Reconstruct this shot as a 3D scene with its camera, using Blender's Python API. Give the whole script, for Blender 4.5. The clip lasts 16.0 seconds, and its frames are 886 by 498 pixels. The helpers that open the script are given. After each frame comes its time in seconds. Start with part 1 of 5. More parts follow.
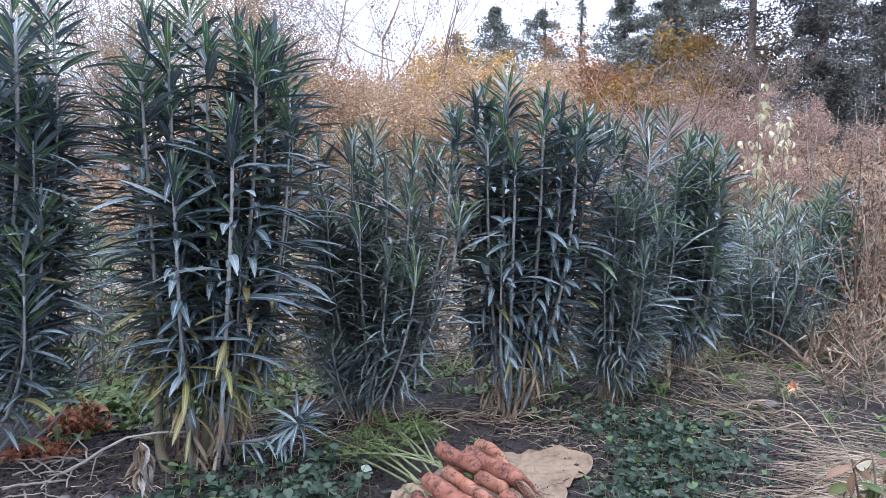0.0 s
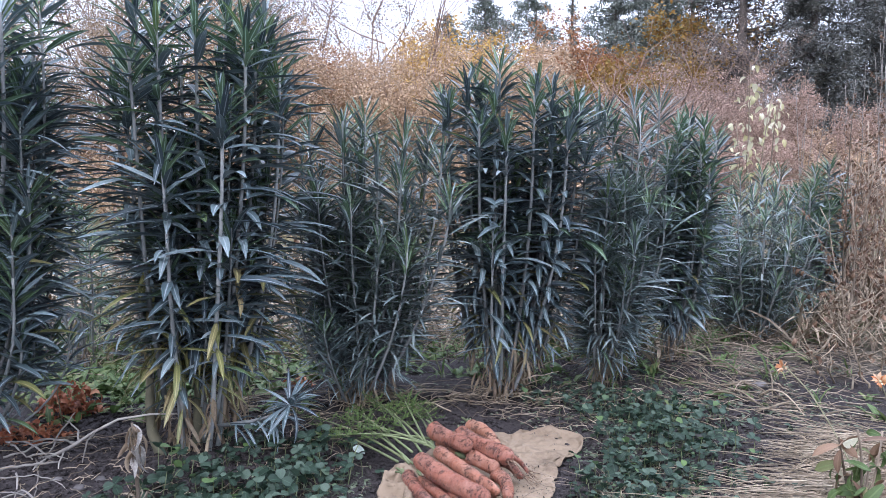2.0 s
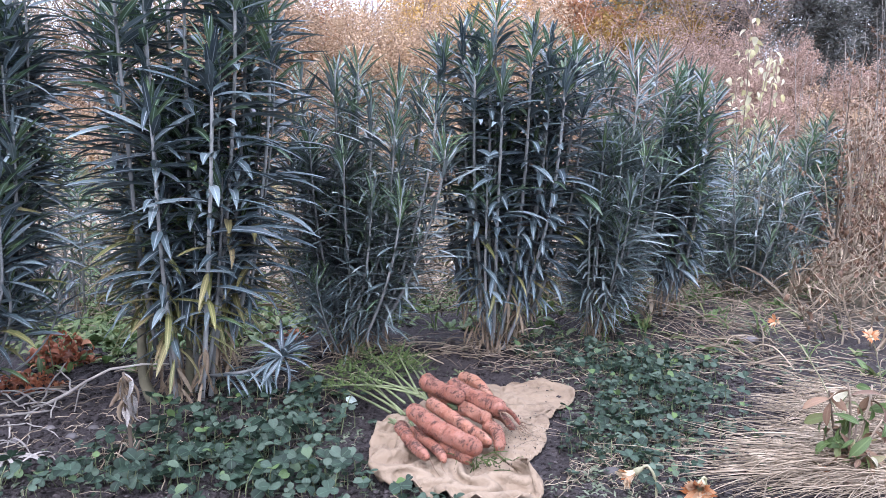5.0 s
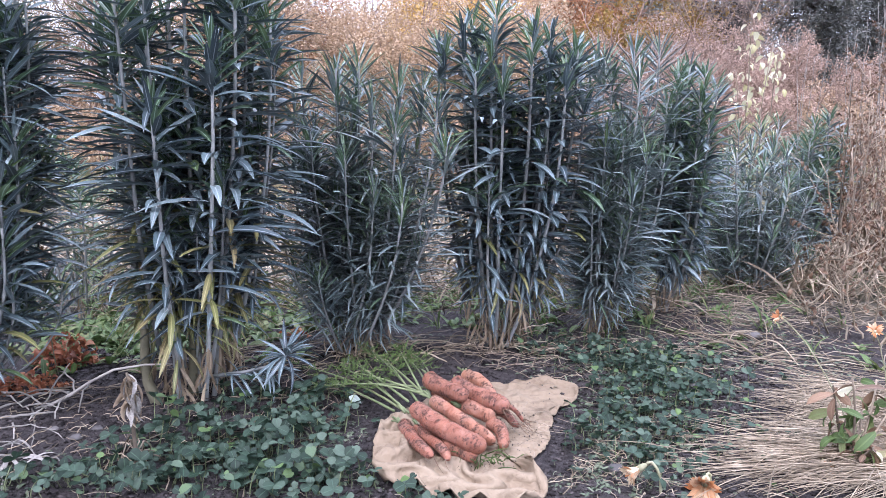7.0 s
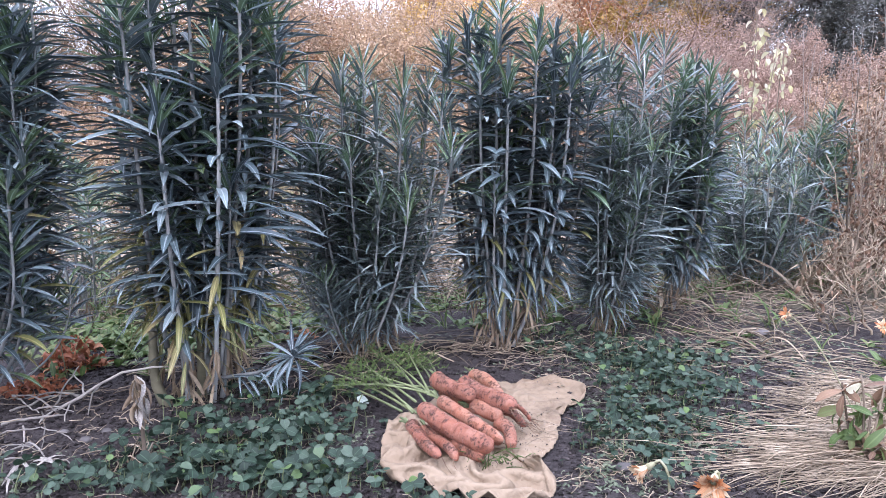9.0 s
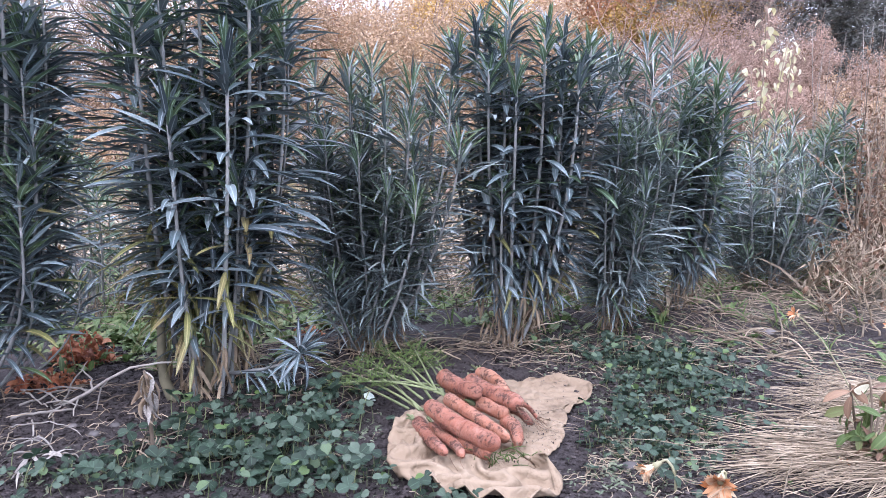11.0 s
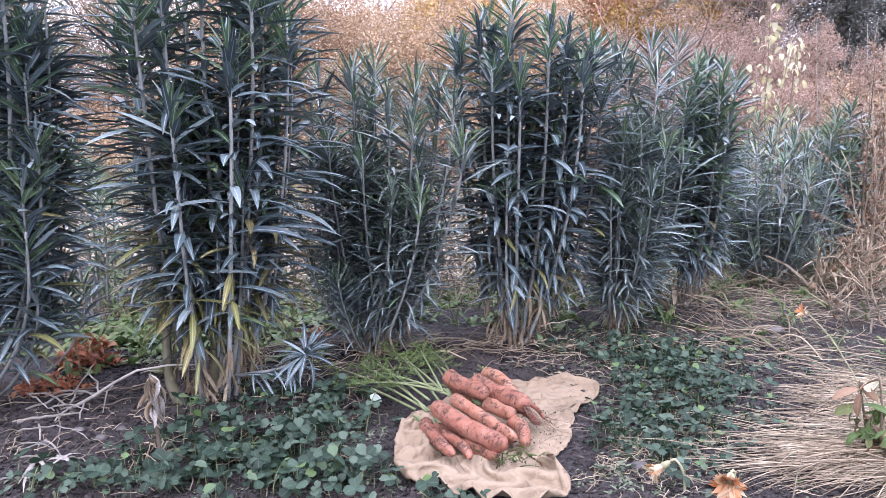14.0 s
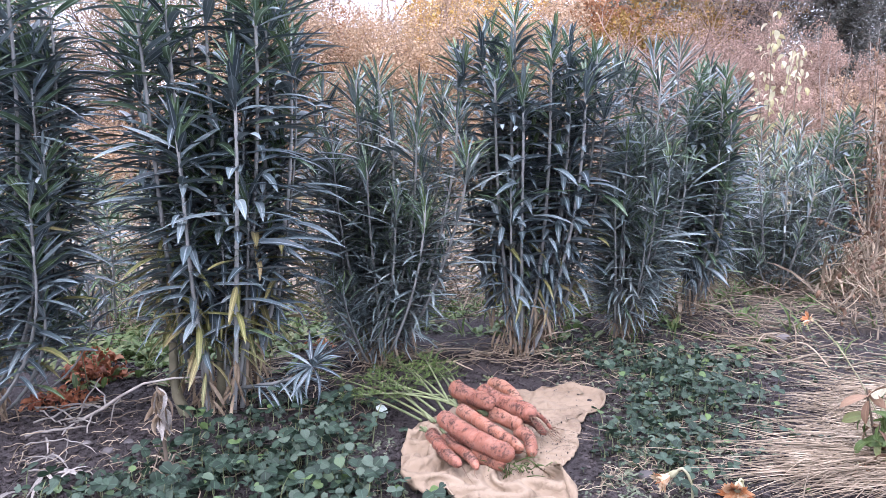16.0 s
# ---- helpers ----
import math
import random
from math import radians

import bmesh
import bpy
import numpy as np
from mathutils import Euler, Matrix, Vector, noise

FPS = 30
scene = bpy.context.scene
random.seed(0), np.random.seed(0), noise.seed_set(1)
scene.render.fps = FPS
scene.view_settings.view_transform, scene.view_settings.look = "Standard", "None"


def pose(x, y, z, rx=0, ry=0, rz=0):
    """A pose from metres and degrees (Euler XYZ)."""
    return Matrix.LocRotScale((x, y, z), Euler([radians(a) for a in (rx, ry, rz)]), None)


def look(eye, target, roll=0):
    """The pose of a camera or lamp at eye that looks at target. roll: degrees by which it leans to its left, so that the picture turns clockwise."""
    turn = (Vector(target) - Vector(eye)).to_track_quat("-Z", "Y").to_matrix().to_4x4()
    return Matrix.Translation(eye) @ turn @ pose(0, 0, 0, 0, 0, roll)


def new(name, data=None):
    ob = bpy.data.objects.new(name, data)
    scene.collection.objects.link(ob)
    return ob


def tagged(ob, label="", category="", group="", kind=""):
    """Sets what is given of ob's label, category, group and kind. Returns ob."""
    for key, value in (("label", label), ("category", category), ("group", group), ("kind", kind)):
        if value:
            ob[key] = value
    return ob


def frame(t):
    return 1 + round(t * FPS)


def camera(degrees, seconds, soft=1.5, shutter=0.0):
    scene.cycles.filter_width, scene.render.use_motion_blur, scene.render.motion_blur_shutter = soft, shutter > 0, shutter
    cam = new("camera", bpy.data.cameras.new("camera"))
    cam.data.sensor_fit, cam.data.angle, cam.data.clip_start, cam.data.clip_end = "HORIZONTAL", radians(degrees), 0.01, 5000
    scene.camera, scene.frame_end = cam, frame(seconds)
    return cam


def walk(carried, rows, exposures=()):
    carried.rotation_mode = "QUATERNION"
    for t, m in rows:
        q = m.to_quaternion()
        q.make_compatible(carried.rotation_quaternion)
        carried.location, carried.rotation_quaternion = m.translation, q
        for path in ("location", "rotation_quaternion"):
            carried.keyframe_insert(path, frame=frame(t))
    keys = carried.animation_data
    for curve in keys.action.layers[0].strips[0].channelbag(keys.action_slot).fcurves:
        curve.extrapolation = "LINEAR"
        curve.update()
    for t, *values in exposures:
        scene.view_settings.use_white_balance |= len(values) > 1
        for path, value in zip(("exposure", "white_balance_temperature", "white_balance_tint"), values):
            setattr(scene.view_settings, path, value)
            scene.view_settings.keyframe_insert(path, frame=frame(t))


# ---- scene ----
cam = camera(62.0, 16.0, soft=0.78)

PATH = [
    (0, 0.0044, -0.0067, 0.6611, -0.001, -4.430, 0.000),
    (0.5, 0.0044, -0.0060, 0.6601, -0.334, -4.690, -0.025),
    (1, 0.0051, -0.0068, 0.6602, -0.577, -5.052, 0.096),
    (1.5, 0.0005, -0.0104, 0.6587, -0.645, -5.389, -0.077),
    (2, 0.0029, -0.0069, 0.6566, -0.725, -5.722, 0.016),
    (2.5, 0.0027, -0.0023, 0.6504, -0.740, -6.196, -0.024),
    (3, 0.0036, 0.0044, 0.6459, -0.812, -7.088, -0.252),
    (3.5, 0.0018, 0.0082, 0.6440, -0.878, -8.407, -0.584),
    (4, 0.0023, 0.0092, 0.6463, -1.017, -8.926, -0.673),
    (6.5, 0.0011, 0.0091, 0.6468, -1.236, -9.270, -0.168),
    (7, 0.0018, 0.0106, 0.6460, -1.100, -9.321, -0.012),
    (7.5, -0.0003, 0.0081, 0.6477, -0.869, -9.367, -0.185),
    (8, -0.0004, 0.0088, 0.6481, -0.752, -9.291, -0.024),
    (8.5, 0.0018, 0.0097, 0.6473, -0.648, -9.282, 0.334),
    (9, 0.0030, 0.0095, 0.6468, -0.681, -9.331, 0.598),
    (11.5, -0.0027, 0.0075, 0.6481, -0.084, -9.550, 0.319),
    (12, -0.0038, 0.0087, 0.6472, -0.037, -9.577, 0.514),
    (12.5, -0.0030, 0.0123, 0.6449, -0.089, -9.659, 0.742),
    (13, -0.0058, 0.0115, 0.6455, 0.277, -9.790, 0.625),
    (13.5, -0.0070, 0.0122, 0.6483, 0.188, -9.735, 0.866),
    (14, -0.0033, 0.0137, 0.6486, 0.047, -9.567, 0.882),
    (14.5, -0.0021, 0.0111, 0.6486, 0.122, -9.090, 1.157),
    (15, -0.0022, 0.0100, 0.6508, 0.165, -8.956, 1.319),
    (15.5, -0.0013, 0.0106, 0.6517, 0.352, -8.898, 1.325),
    (16, -0.0034, 0.0096, 0.6505, 0.327, -8.782, 1.457),
]
walk(cam, [(t, pose(x, y, z, 90 + pitch, roll, yaw)) for t, x, y, z, yaw, pitch, roll in PATH],
     exposures=[(0, 0.76, 5650, 17), (2.5, 0.78, 5650, 17), (3.0, 0.83, 5650, 18), (3.5, 1.02, 5650, 18), (4.0, 1.10, 5660, 20), (9.0, 1.18, 5720, 22), (16, 1.27, 5860, 25)])

# ---- world and sun: bright evening overcast ----
world = bpy.data.worlds.new("sky")
scene.world = world
world.use_nodes = True
wt = world.node_tree
sky = wt.nodes.new("ShaderNodeTexSky")
sky.sky_type = "NISHITA"
sky.sun_disc = False
sky.sun_elevation = radians(52)
sky.sun_rotation = radians(200)
sky.air_density = 1.0
sky.dust_density = 4.0
sky.ozone_density = 1.5
bg = wt.nodes["Background"]
veil = wt.nodes.new("ShaderNodeMix")          # a thin even layer of cloud over the sky
veil.data_type = "RGBA"
veil.inputs[0].default_value = 0.75
veil.inputs[7].default_value = (8.35, 8.8, 9.45, 1)
wt.links.new(sky.outputs[0], veil.inputs[6])
# an overcast sky is brighter overhead than at the horizon
place = wt.nodes.new("ShaderNodeTexCoord")
axes = wt.nodes.new("ShaderNodeSeparateXYZ")
wt.links.new(place.outputs["Generated"], axes.inputs[0])
rise = wt.nodes.new("ShaderNodeMapRange")
for key, value in (("From Min", 0.0), ("From Max", 1.0), ("To Min", 0.55), ("To Max", 1.95)):
    rise.inputs[key].default_value = value
wt.links.new(axes.outputs[2], rise.inputs["Value"])
lit = wt.nodes.new("ShaderNodeVectorMath")
lit.operation = "SCALE"
wt.links.new(veil.outputs[2], lit.inputs[0])
wt.links.new(rise.outputs[0], lit.inputs["Scale"])
wt.links.new(lit.outputs[0], bg.inputs[0])
bg.inputs[1].default_value = 0.15
sun_data = bpy.data.lights.new("sun", "SUN")
sun_data.energy = 0.4
sun_data.angle = radians(25)
sun_data.color = (1.0, 0.95, 0.88)
sun = new("sun", sun_data)
sun.matrix_world = look((-2, -3, 7), (0, 2, 0))


# ---- materials ----
def nodes_of(name, rough=0.6, spec=0.4):
    m = bpy.data.materials.new(name)
    m.use_nodes = True
    nt = m.node_tree
    b = nt.nodes["Principled BSDF"]
    b.inputs["Roughness"].default_value = rough
    b.inputs["Specular IOR Level"].default_value = spec
    return m, nt, b


def maths(nt, op, a, b=0.0):
    n = nt.nodes.new("ShaderNodeMath")
    n.operation = op
    for k, v in ((0, a), (1, b)):
        if isinstance(v, bpy.types.NodeSocket):
            nt.links.new(v, n.inputs[k])
        else:
            n.inputs[k].default_value = v
    return n.outputs[0]


def ramp(nt, fac, stops):
    n = nt.nodes.new("ShaderNodeValToRGB")
    els = n.color_ramp.elements
    while len(els) < len(stops):
        els.new(0.5)
    for e, (p, c) in zip(els, stops):
        e.position = p
        e.color = (*c, 1)
    nt.links.new(fac, n.inputs[0])
    return n.outputs[0]


def blend(nt, fac, a, b, mode="MIX"):
    n = nt.nodes.new("ShaderNodeMix")
    n.data_type = "RGBA"
    n.blend_type = mode
    for k, v in ((0, fac), (6, a), (7, b)):
        if isinstance(v, bpy.types.NodeSocket):
            nt.links.new(v, n.inputs[k])
        else:
            n.inputs[k].default_value = v if k == 0 else (*v, 1)
    return n.outputs[2]


def noise_of(nt, scale, detail=4.0, rough=0.55, coords="Object"):
    tc = nt.nodes.new("ShaderNodeTexCoord")
    n = nt.nodes.new("ShaderNodeTexNoise")
    n.inputs["Scale"].default_value = scale
    n.inputs["Detail"].default_value = detail
    n.inputs["Roughness"].default_value = rough
    nt.links.new(tc.outputs[coords], n.inputs["Vector"])
    return n.outputs[0]


def chance(nt):
    """A random number of each piece, for single objects and for islands of a joined mesh."""
    a = nt.nodes.new("ShaderNodeObjectInfo").outputs["Random"]
    b = nt.nodes.new("ShaderNodeNewGeometry").outputs["Random Per Island"]
    return maths(nt, "FRACT", maths(nt, "ADD", a, b))


def bump(nt, b, height, strength=0.4, distance=0.01):
    n = nt.nodes.new("ShaderNodeBump")
    n.inputs["Strength"].default_value = strength
    n.inputs["Distance"].default_value = distance
    nt.links.new(height, n.inputs["Height"])
    nt.links.new(n.outputs[0], b.inputs["Normal"])


def glow_through(m, nt, b, colour, amount):
    """Thin leaves let some light through."""
    tr = nt.nodes.new("ShaderNodeBsdfTranslucent")
    if isinstance(colour, bpy.types.NodeSocket):
        nt.links.new(colour, tr.inputs[0])
    else:
        tr.inputs[0].default_value = (*colour, 1)
    mx = nt.nodes.new("ShaderNodeMixShader")
    mx.inputs[0].default_value = amount
    nt.links.new(b.outputs[0], mx.inputs[1])
    nt.links.new(tr.outputs[0], mx.inputs[2])
    nt.links.new(mx.outputs[0], nt.nodes["Material Output"].inputs[0])


def leaf_material(name, stops, rib, rib_amount=0.8, rough=0.42, spec=0.5, thin=0.15, speck=0.0, rib_width=0.10):
    m, nt, b = nodes_of(name, rough, spec)
    col = ramp(nt, chance(nt), stops)
    fine = noise_of(nt, 90.0, 3.0)
    col = blend(nt, 0.5, col, ramp(nt, fine, [(0.3, (0.5, 0.5, 0.5)), (0.7, (1.25, 1.25, 1.2))]), "MULTIPLY")
    uv = nt.nodes.new("ShaderNodeUVMap")
    sep = nt.nodes.new("ShaderNodeSeparateXYZ")
    nt.links.new(uv.outputs[0], sep.inputs[0])
    off = maths(nt, "ABSOLUTE", maths(nt, "SUBTRACT", sep.outputs[0], 0.5))
    band = nt.nodes.new("ShaderNodeMapRange")
    band.interpolation_type = "SMOOTHSTEP"
    for k, v in (("From Min", rib_width), ("From Max", rib_width * 0.35), ("To Min", 0.0), ("To Max", rib_amount)):
        band.inputs[k].default_value = v
    nt.links.new(off, band.inputs["Value"])
    col = blend(nt, band.outputs[0], col, rib)
    if speck:
        spots = noise_of(nt, 45.0, 2.0)
        col = blend(nt, ramp(nt, spots, [(0.6, (0, 0, 0)), (0.68, (speck, speck, speck))]), col, (0.30, 0.24, 0.12))
    nt.links.new(col, b.inputs["Base Color"])
    bump(nt, b, noise_of(nt, 220.0, 2.0), 0.15, 0.002)
    if thin:
        glow_through(m, nt, b, col, thin)
    return m


def plain_material(name, stops, scale=20.0, rough=0.7, spec=0.3, relief=0.3, relief_scale=80.0, thin=0.0, per_piece=0.4, dist=0.004):
    m, nt, b = nodes_of(name, rough, spec)
    col = ramp(nt, noise_of(nt, scale, 6.0, 0.6), stops)
    tint = ramp(nt, chance(nt), [(0.0, (1 - per_piece,) * 3), (1.0, (1 + per_piece * 0.6,) * 3)])
    col = blend(nt, 1.0, col, tint, "MULTIPLY")
    nt.links.new(col, b.inputs["Base Color"])
    bump(nt, b, noise_of(nt, relief_scale, 4.0), relief, dist)
    if thin:
        glow_through(m, nt, b, col, thin)
    return m


M_LEAF = leaf_material("spurge_leaf", [(0.0, (0.034, 0.052, 0.064)), (0.45, (0.086, 0.124, 0.136)), (0.8, (0.15, 0.198, 0.212)), (1.0, (0.215, 0.268, 0.282))],
                       (0.46, 0.51, 0.54), rib_amount=0.62, rough=0.44, spec=0.55, rib_width=0.085, thin=0.03)
M_SLIM = leaf_material("slender_spurge_leaf", [(0.0, (0.030, 0.047, 0.052)), (0.45, (0.108, 0.146, 0.148)), (0.8, (0.21, 0.258, 0.26)), (1.0, (0.33, 0.38, 0.375))],
                       (0.42, 0.49, 0.49), rib_amount=0.5, rough=0.38, spec=0.5, rib_width=0.13, thin=0.03)
M_YOUNG = leaf_material("spurge_young_leaf", [(0.0, (0.062, 0.108, 0.058)), (0.7, (0.098, 0.158, 0.088)), (1.0, (0.135, 0.195, 0.07))], (0.34, 0.45, 0.36), thin=0.25)
M_YELLOW = leaf_material("spurge_yellow_leaf", [(0.0, (0.125, 0.14, 0.055)), (0.5, (0.235, 0.235, 0.085)), (1.0, (0.25, 0.195, 0.105))],
                         (0.45, 0.40, 0.18), thin=0.25, speck=0.6)
M_STEM = plain_material("spurge_stem", [(0.3, (0.17, 0.18, 0.175)), (0.6, (0.27, 0.275, 0.265)), (0.8, (0.29, 0.25, 0.24))], 30, 0.6)
M_WOODY = plain_material("woody_stem_base", [(0.3, (0.105, 0.10, 0.065)), (0.7, (0.19, 0.17, 0.11))], 25, 0.8)
M_CLOVER = leaf_material("clover_leaf", [(0.0, (0.014, 0.029, 0.018)), (0.45, (0.028, 0.052, 0.032)), (0.7, (0.052, 0.085, 0.058)), (0.92, (0.10, 0.138, 0.10)), (1.0, (0.12, 0.19, 0.06))],
                         (0.10, 0.17, 0.11), rib_amount=0.35, rough=0.6, spec=0.35, thin=0.25, rib_width=0.05)
M_GREEN_STEM = plain_material("green_stem", [(0.3, (0.10, 0.125, 0.055)), (0.7, (0.20, 0.225, 0.115))], 40, 0.55, thin=0.0)
M_PALE_STEM = plain_material("fading_stem", [(0.3, (0.20, 0.19, 0.10)), (0.7, (0.38, 0.36, 0.24))], 40, 0.6)
M_FEATHER = plain_material("carrot_foliage", [(0.3, (0.045, 0.075, 0.020)), (0.7, (0.105, 0.145, 0.042))], 30, 0.6, thin=0.2)
M_WEED = leaf_material("weed_leaf", [(0.0, (0.065, 0.11, 0.032)), (0.6, (0.115, 0.17, 0.055)), (1.0, (0.21, 0.22, 0.09))], (0.2, 0.28, 0.1), rib_amount=0.4, thin=0.25, rough=0.6)
M_COVER = leaf_material("creeping_weed_leaf", [(0.0, (0.07, 0.095, 0.055)), (0.6, (0.12, 0.145, 0.09)), (1.0, (0.20, 0.22, 0.15))], (0.2, 0.24, 0.16), rib_amount=0.3, thin=0.2, rough=0.6)
M_STRAW = plain_material("straw", [(0.25, (0.15, 0.112, 0.078)), (0.5, (0.31, 0.245, 0.172)), (0.75, (0.48, 0.40, 0.30))], 15, 0.65, per_piece=0.5)
M_DEAD = plain_material("dead_stalk", [(0.3, (0.16, 0.118, 0.085)), (0.7, (0.37, 0.30, 0.225))], 18, 0.8, per_piece=0.6)
M_GREY = plain_material("grey_dry_leaf", [(0.3, (0.20, 0.18, 0.165)), (0.7, (0.40, 0.37, 0.33))], 18, 0.7, per_piece=0.4, thin=0.1)
M_RUST = leaf_material("rusty_dry_leaf", [(0.0, (0.15, 0.048, 0.024)), (0.5, (0.36, 0.115, 0.050)), (1.0, (0.44, 0.20, 0.10))], (0.3, 0.14, 0.07), 0.4, rough=0.7, thin=0.15)
M_BROWN = leaf_material("brown_dry_leaf", [(0.0, (0.10, 0.055, 0.035)), (1.0, (0.26, 0.16, 0.10))], (0.3, 0.2, 0.12), 0.4, rough=0.7, thin=0.1)
M_TAN = leaf_material("dead_spurge_leaf", [(0.0, (0.15, 0.105, 0.07)), (0.5, (0.26, 0.195, 0.13)), (1.0, (0.38, 0.30, 0.21))], (0.36, 0.29, 0.2), 0.4, rough=0.75, thin=0.12)
M_PETAL = leaf_material("orange_petal", [(0.0, (0.50, 0.17, 0.055)), (0.5, (0.60, 0.29, 0.13)), (1.0, (0.66, 0.50, 0.34))], (0.7, 0.42, 0.2), 0.3, rough=0.6, thin=0.25)
M_PETAL_PALE = leaf_material("faded_petal", [(0.0, (0.62, 0.40, 0.24)), (1.0, (0.72, 0.60, 0.42))], (0.6, 0.42, 0.28), 0.4, rough=0.7, thin=0.2)
M_PALE_LEAF = leaf_material("pale_yellow_leaf", [(0.0, (0.50, 0.45, 0.22)), (0.6, (0.62, 0.58, 0.38)), (1.0, (0.70, 0.66, 0.52))], (0.65, 0.6, 0.38), 0.4, rough=0.6, thin=0.3)
M_STONE = plain_material("stone", [(0.3, (0.08, 0.072, 0.07)), (0.7, (0.17, 0.155, 0.15))], 30, 0.8)
M_CLOD = plain_material("soil_crumb", [(0.3, (0.020, 0.017, 0.017)), (0.6, (0.066, 0.056, 0.055)), (0.8, (0.17, 0.148, 0.145))], 60, 0.95, 0.1, per_piece=0.6)
M_WHITE_LEAF = leaf_material("silvery_leaf", [(0.0, (0.30, 0.36, 0.32)), (1.0, (0.38, 0.43, 0.39))], (0.5, 0.55, 0.5), 0.4, rough=0.6, thin=0.2)


def soil_material():
    m, nt, b = nodes_of("garden_soil", 0.9, 0.2)
    fine = noise_of(nt, 60.0, 8.0, 0.7)
    mid = noise_of(nt, 7.0, 5.0, 0.6)
    wide = noise_of(nt, 0.8, 3.0)
    soil = ramp(nt, fine, [(0.3, (0.026, 0.022, 0.022)), (0.55, (0.070, 0.059, 0.060)), (0.8, (0.15, 0.130, 0.13))])
    soil = blend(nt, ramp(nt, mid, [(0.45, (0, 0, 0)), (0.7, (0.6, 0.6, 0.6))]), soil, (0.088, 0.074, 0.073))
    dry = ramp(nt, fine, [(0.3, (0.14, 0.11, 0.06)), (0.6, (0.30, 0.25, 0.14)), (0.8, (0.42, 0.36, 0.22))])
    grassy = blend(nt, ramp(nt, wide, [(0.4, (0, 0, 0)), (0.65, (0.8, 0.8, 0.8))]), dry, (0.10, 0.13, 0.05))
    tc = nt.nodes.new("ShaderNodeTexCoord")
    sep = nt.nodes.new("ShaderNodeSeparateXYZ")
    nt.links.new(tc.outputs["Object"], sep.inputs[0])
    edge = maths(nt, "ADD", sep.outputs[1], maths(nt, "MULTIPLY", mid, 2.2))
    edge = maths(nt, "ADD", edge, maths(nt, "MULTIPLY", sep.outputs[0], 0.35))
    rng = nt.nodes.new("ShaderNodeMapRange")
    for k, v in (("From Min", 3.9), ("From Max", 5.2)):
        rng.inputs[k].default_value = v
    nt.links.new(edge, rng.inputs["Value"])
    nt.links.new(blend(nt, rng.outputs[0], soil, grassy), b.inputs["Base Color"])
    bump(nt, b, maths(nt, "ADD", fine, maths(nt, "MULTIPLY", noise_of(nt, 220.0, 4.0), 0.5)), 1.0, 0.02)
    return m


def carrot_material(name, soiled):
    m, nt, b = nodes_of(name, 0.55, 0.4)
    mid = noise_of(nt, 22.0, 5.0, 0.6)
    col = ramp(nt, mid, [(0.3, (0.32, 0.112, 0.064)), (0.5, (0.43, 0.184, 0.114)), (0.72, (0.53, 0.285, 0.200))])
    tint = ramp(nt, chance(nt), [(0.0, (0.66, 0.56, 0.58)), (0.5, (0.88, 0.82, 0.82)), (1.0, (1.1, 1.15, 1.12))])
    col = blend(nt, 1.0, col, tint, "MULTIPLY")
    col = blend(nt, ramp(nt, noise_of(nt, 40.0, 6.0, 0.7), [(0.40, (0.0, 0.0, 0.0)), (0.62, (0.3, 0.3, 0.3))]), col, (0.22, 0.11, 0.08))
    dirt = noise_of(nt, 170.0, 9.0, 0.72)
    patch = noise_of(nt, 52.0, 5.0, 0.6)
    # fine creases running round the root
    uv = nt.nodes.new("ShaderNodeUVMap")
    stretch = nt.nodes.new("ShaderNodeVectorMath")
    stretch.operation = "MULTIPLY"
    stretch.inputs[1].default_value = (3.0, 46.0, 1.0)
    nt.links.new(uv.outputs[0], stretch.inputs[0])
    rings = nt.nodes.new("ShaderNodeTexNoise")
    rings.inputs["Scale"].default_value = 1.0
    rings.inputs["Detail"].default_value = 3.0
    nt.links.new(stretch.outputs[0], rings.inputs["Vector"])
    crease = ramp(nt, rings.outputs[0], [(0.36, (1, 1, 1)), (0.46, (0, 0, 0))])
    mask = maths(nt, "ADD", dirt, maths(nt, "MULTIPLY", maths(nt, "SUBTRACT", patch, 0.5), 1.0))
    mask = maths(nt, "ADD", mask, maths(nt, "MULTIPLY", maths(nt, "SUBTRACT", 0.5, chance(nt)), 0.07))
    mask = maths(nt, "ADD", mask, maths(nt, "ADD", maths(nt, "MULTIPLY", crease, 0.05), soiled))
    mask = ramp(nt, mask, [(0.535, (0, 0, 0)), (0.58, (0.35, 0.35, 0.35)), (0.68, (0.85, 0.85, 0.85))])
    col = blend(nt, mask, col, (0.082, 0.046, 0.036))
    nt.links.new(col, b.inputs["Base Color"])
    nt.links.new(ramp(nt, mask, [(0.0, (0.5, 0.5, 0.5)), (1.0, (0.9, 0.9, 0.9))]), b.inputs["Roughness"])
    b.inputs["Subsurface Weight"].default_value = 0.08
    b.inputs["Subsurface Radius"].default_value = (0.01, 0.004, 0.002)
    bump(nt, b, maths(nt, "SUBTRACT", maths(nt, "ADD", maths(nt, "MULTIPLY", mask, 0.6), maths(nt, "ADD", dirt, mid)), maths(nt, "MULTIPLY", crease, 0.9)), 0.8, 0.005)
    return m


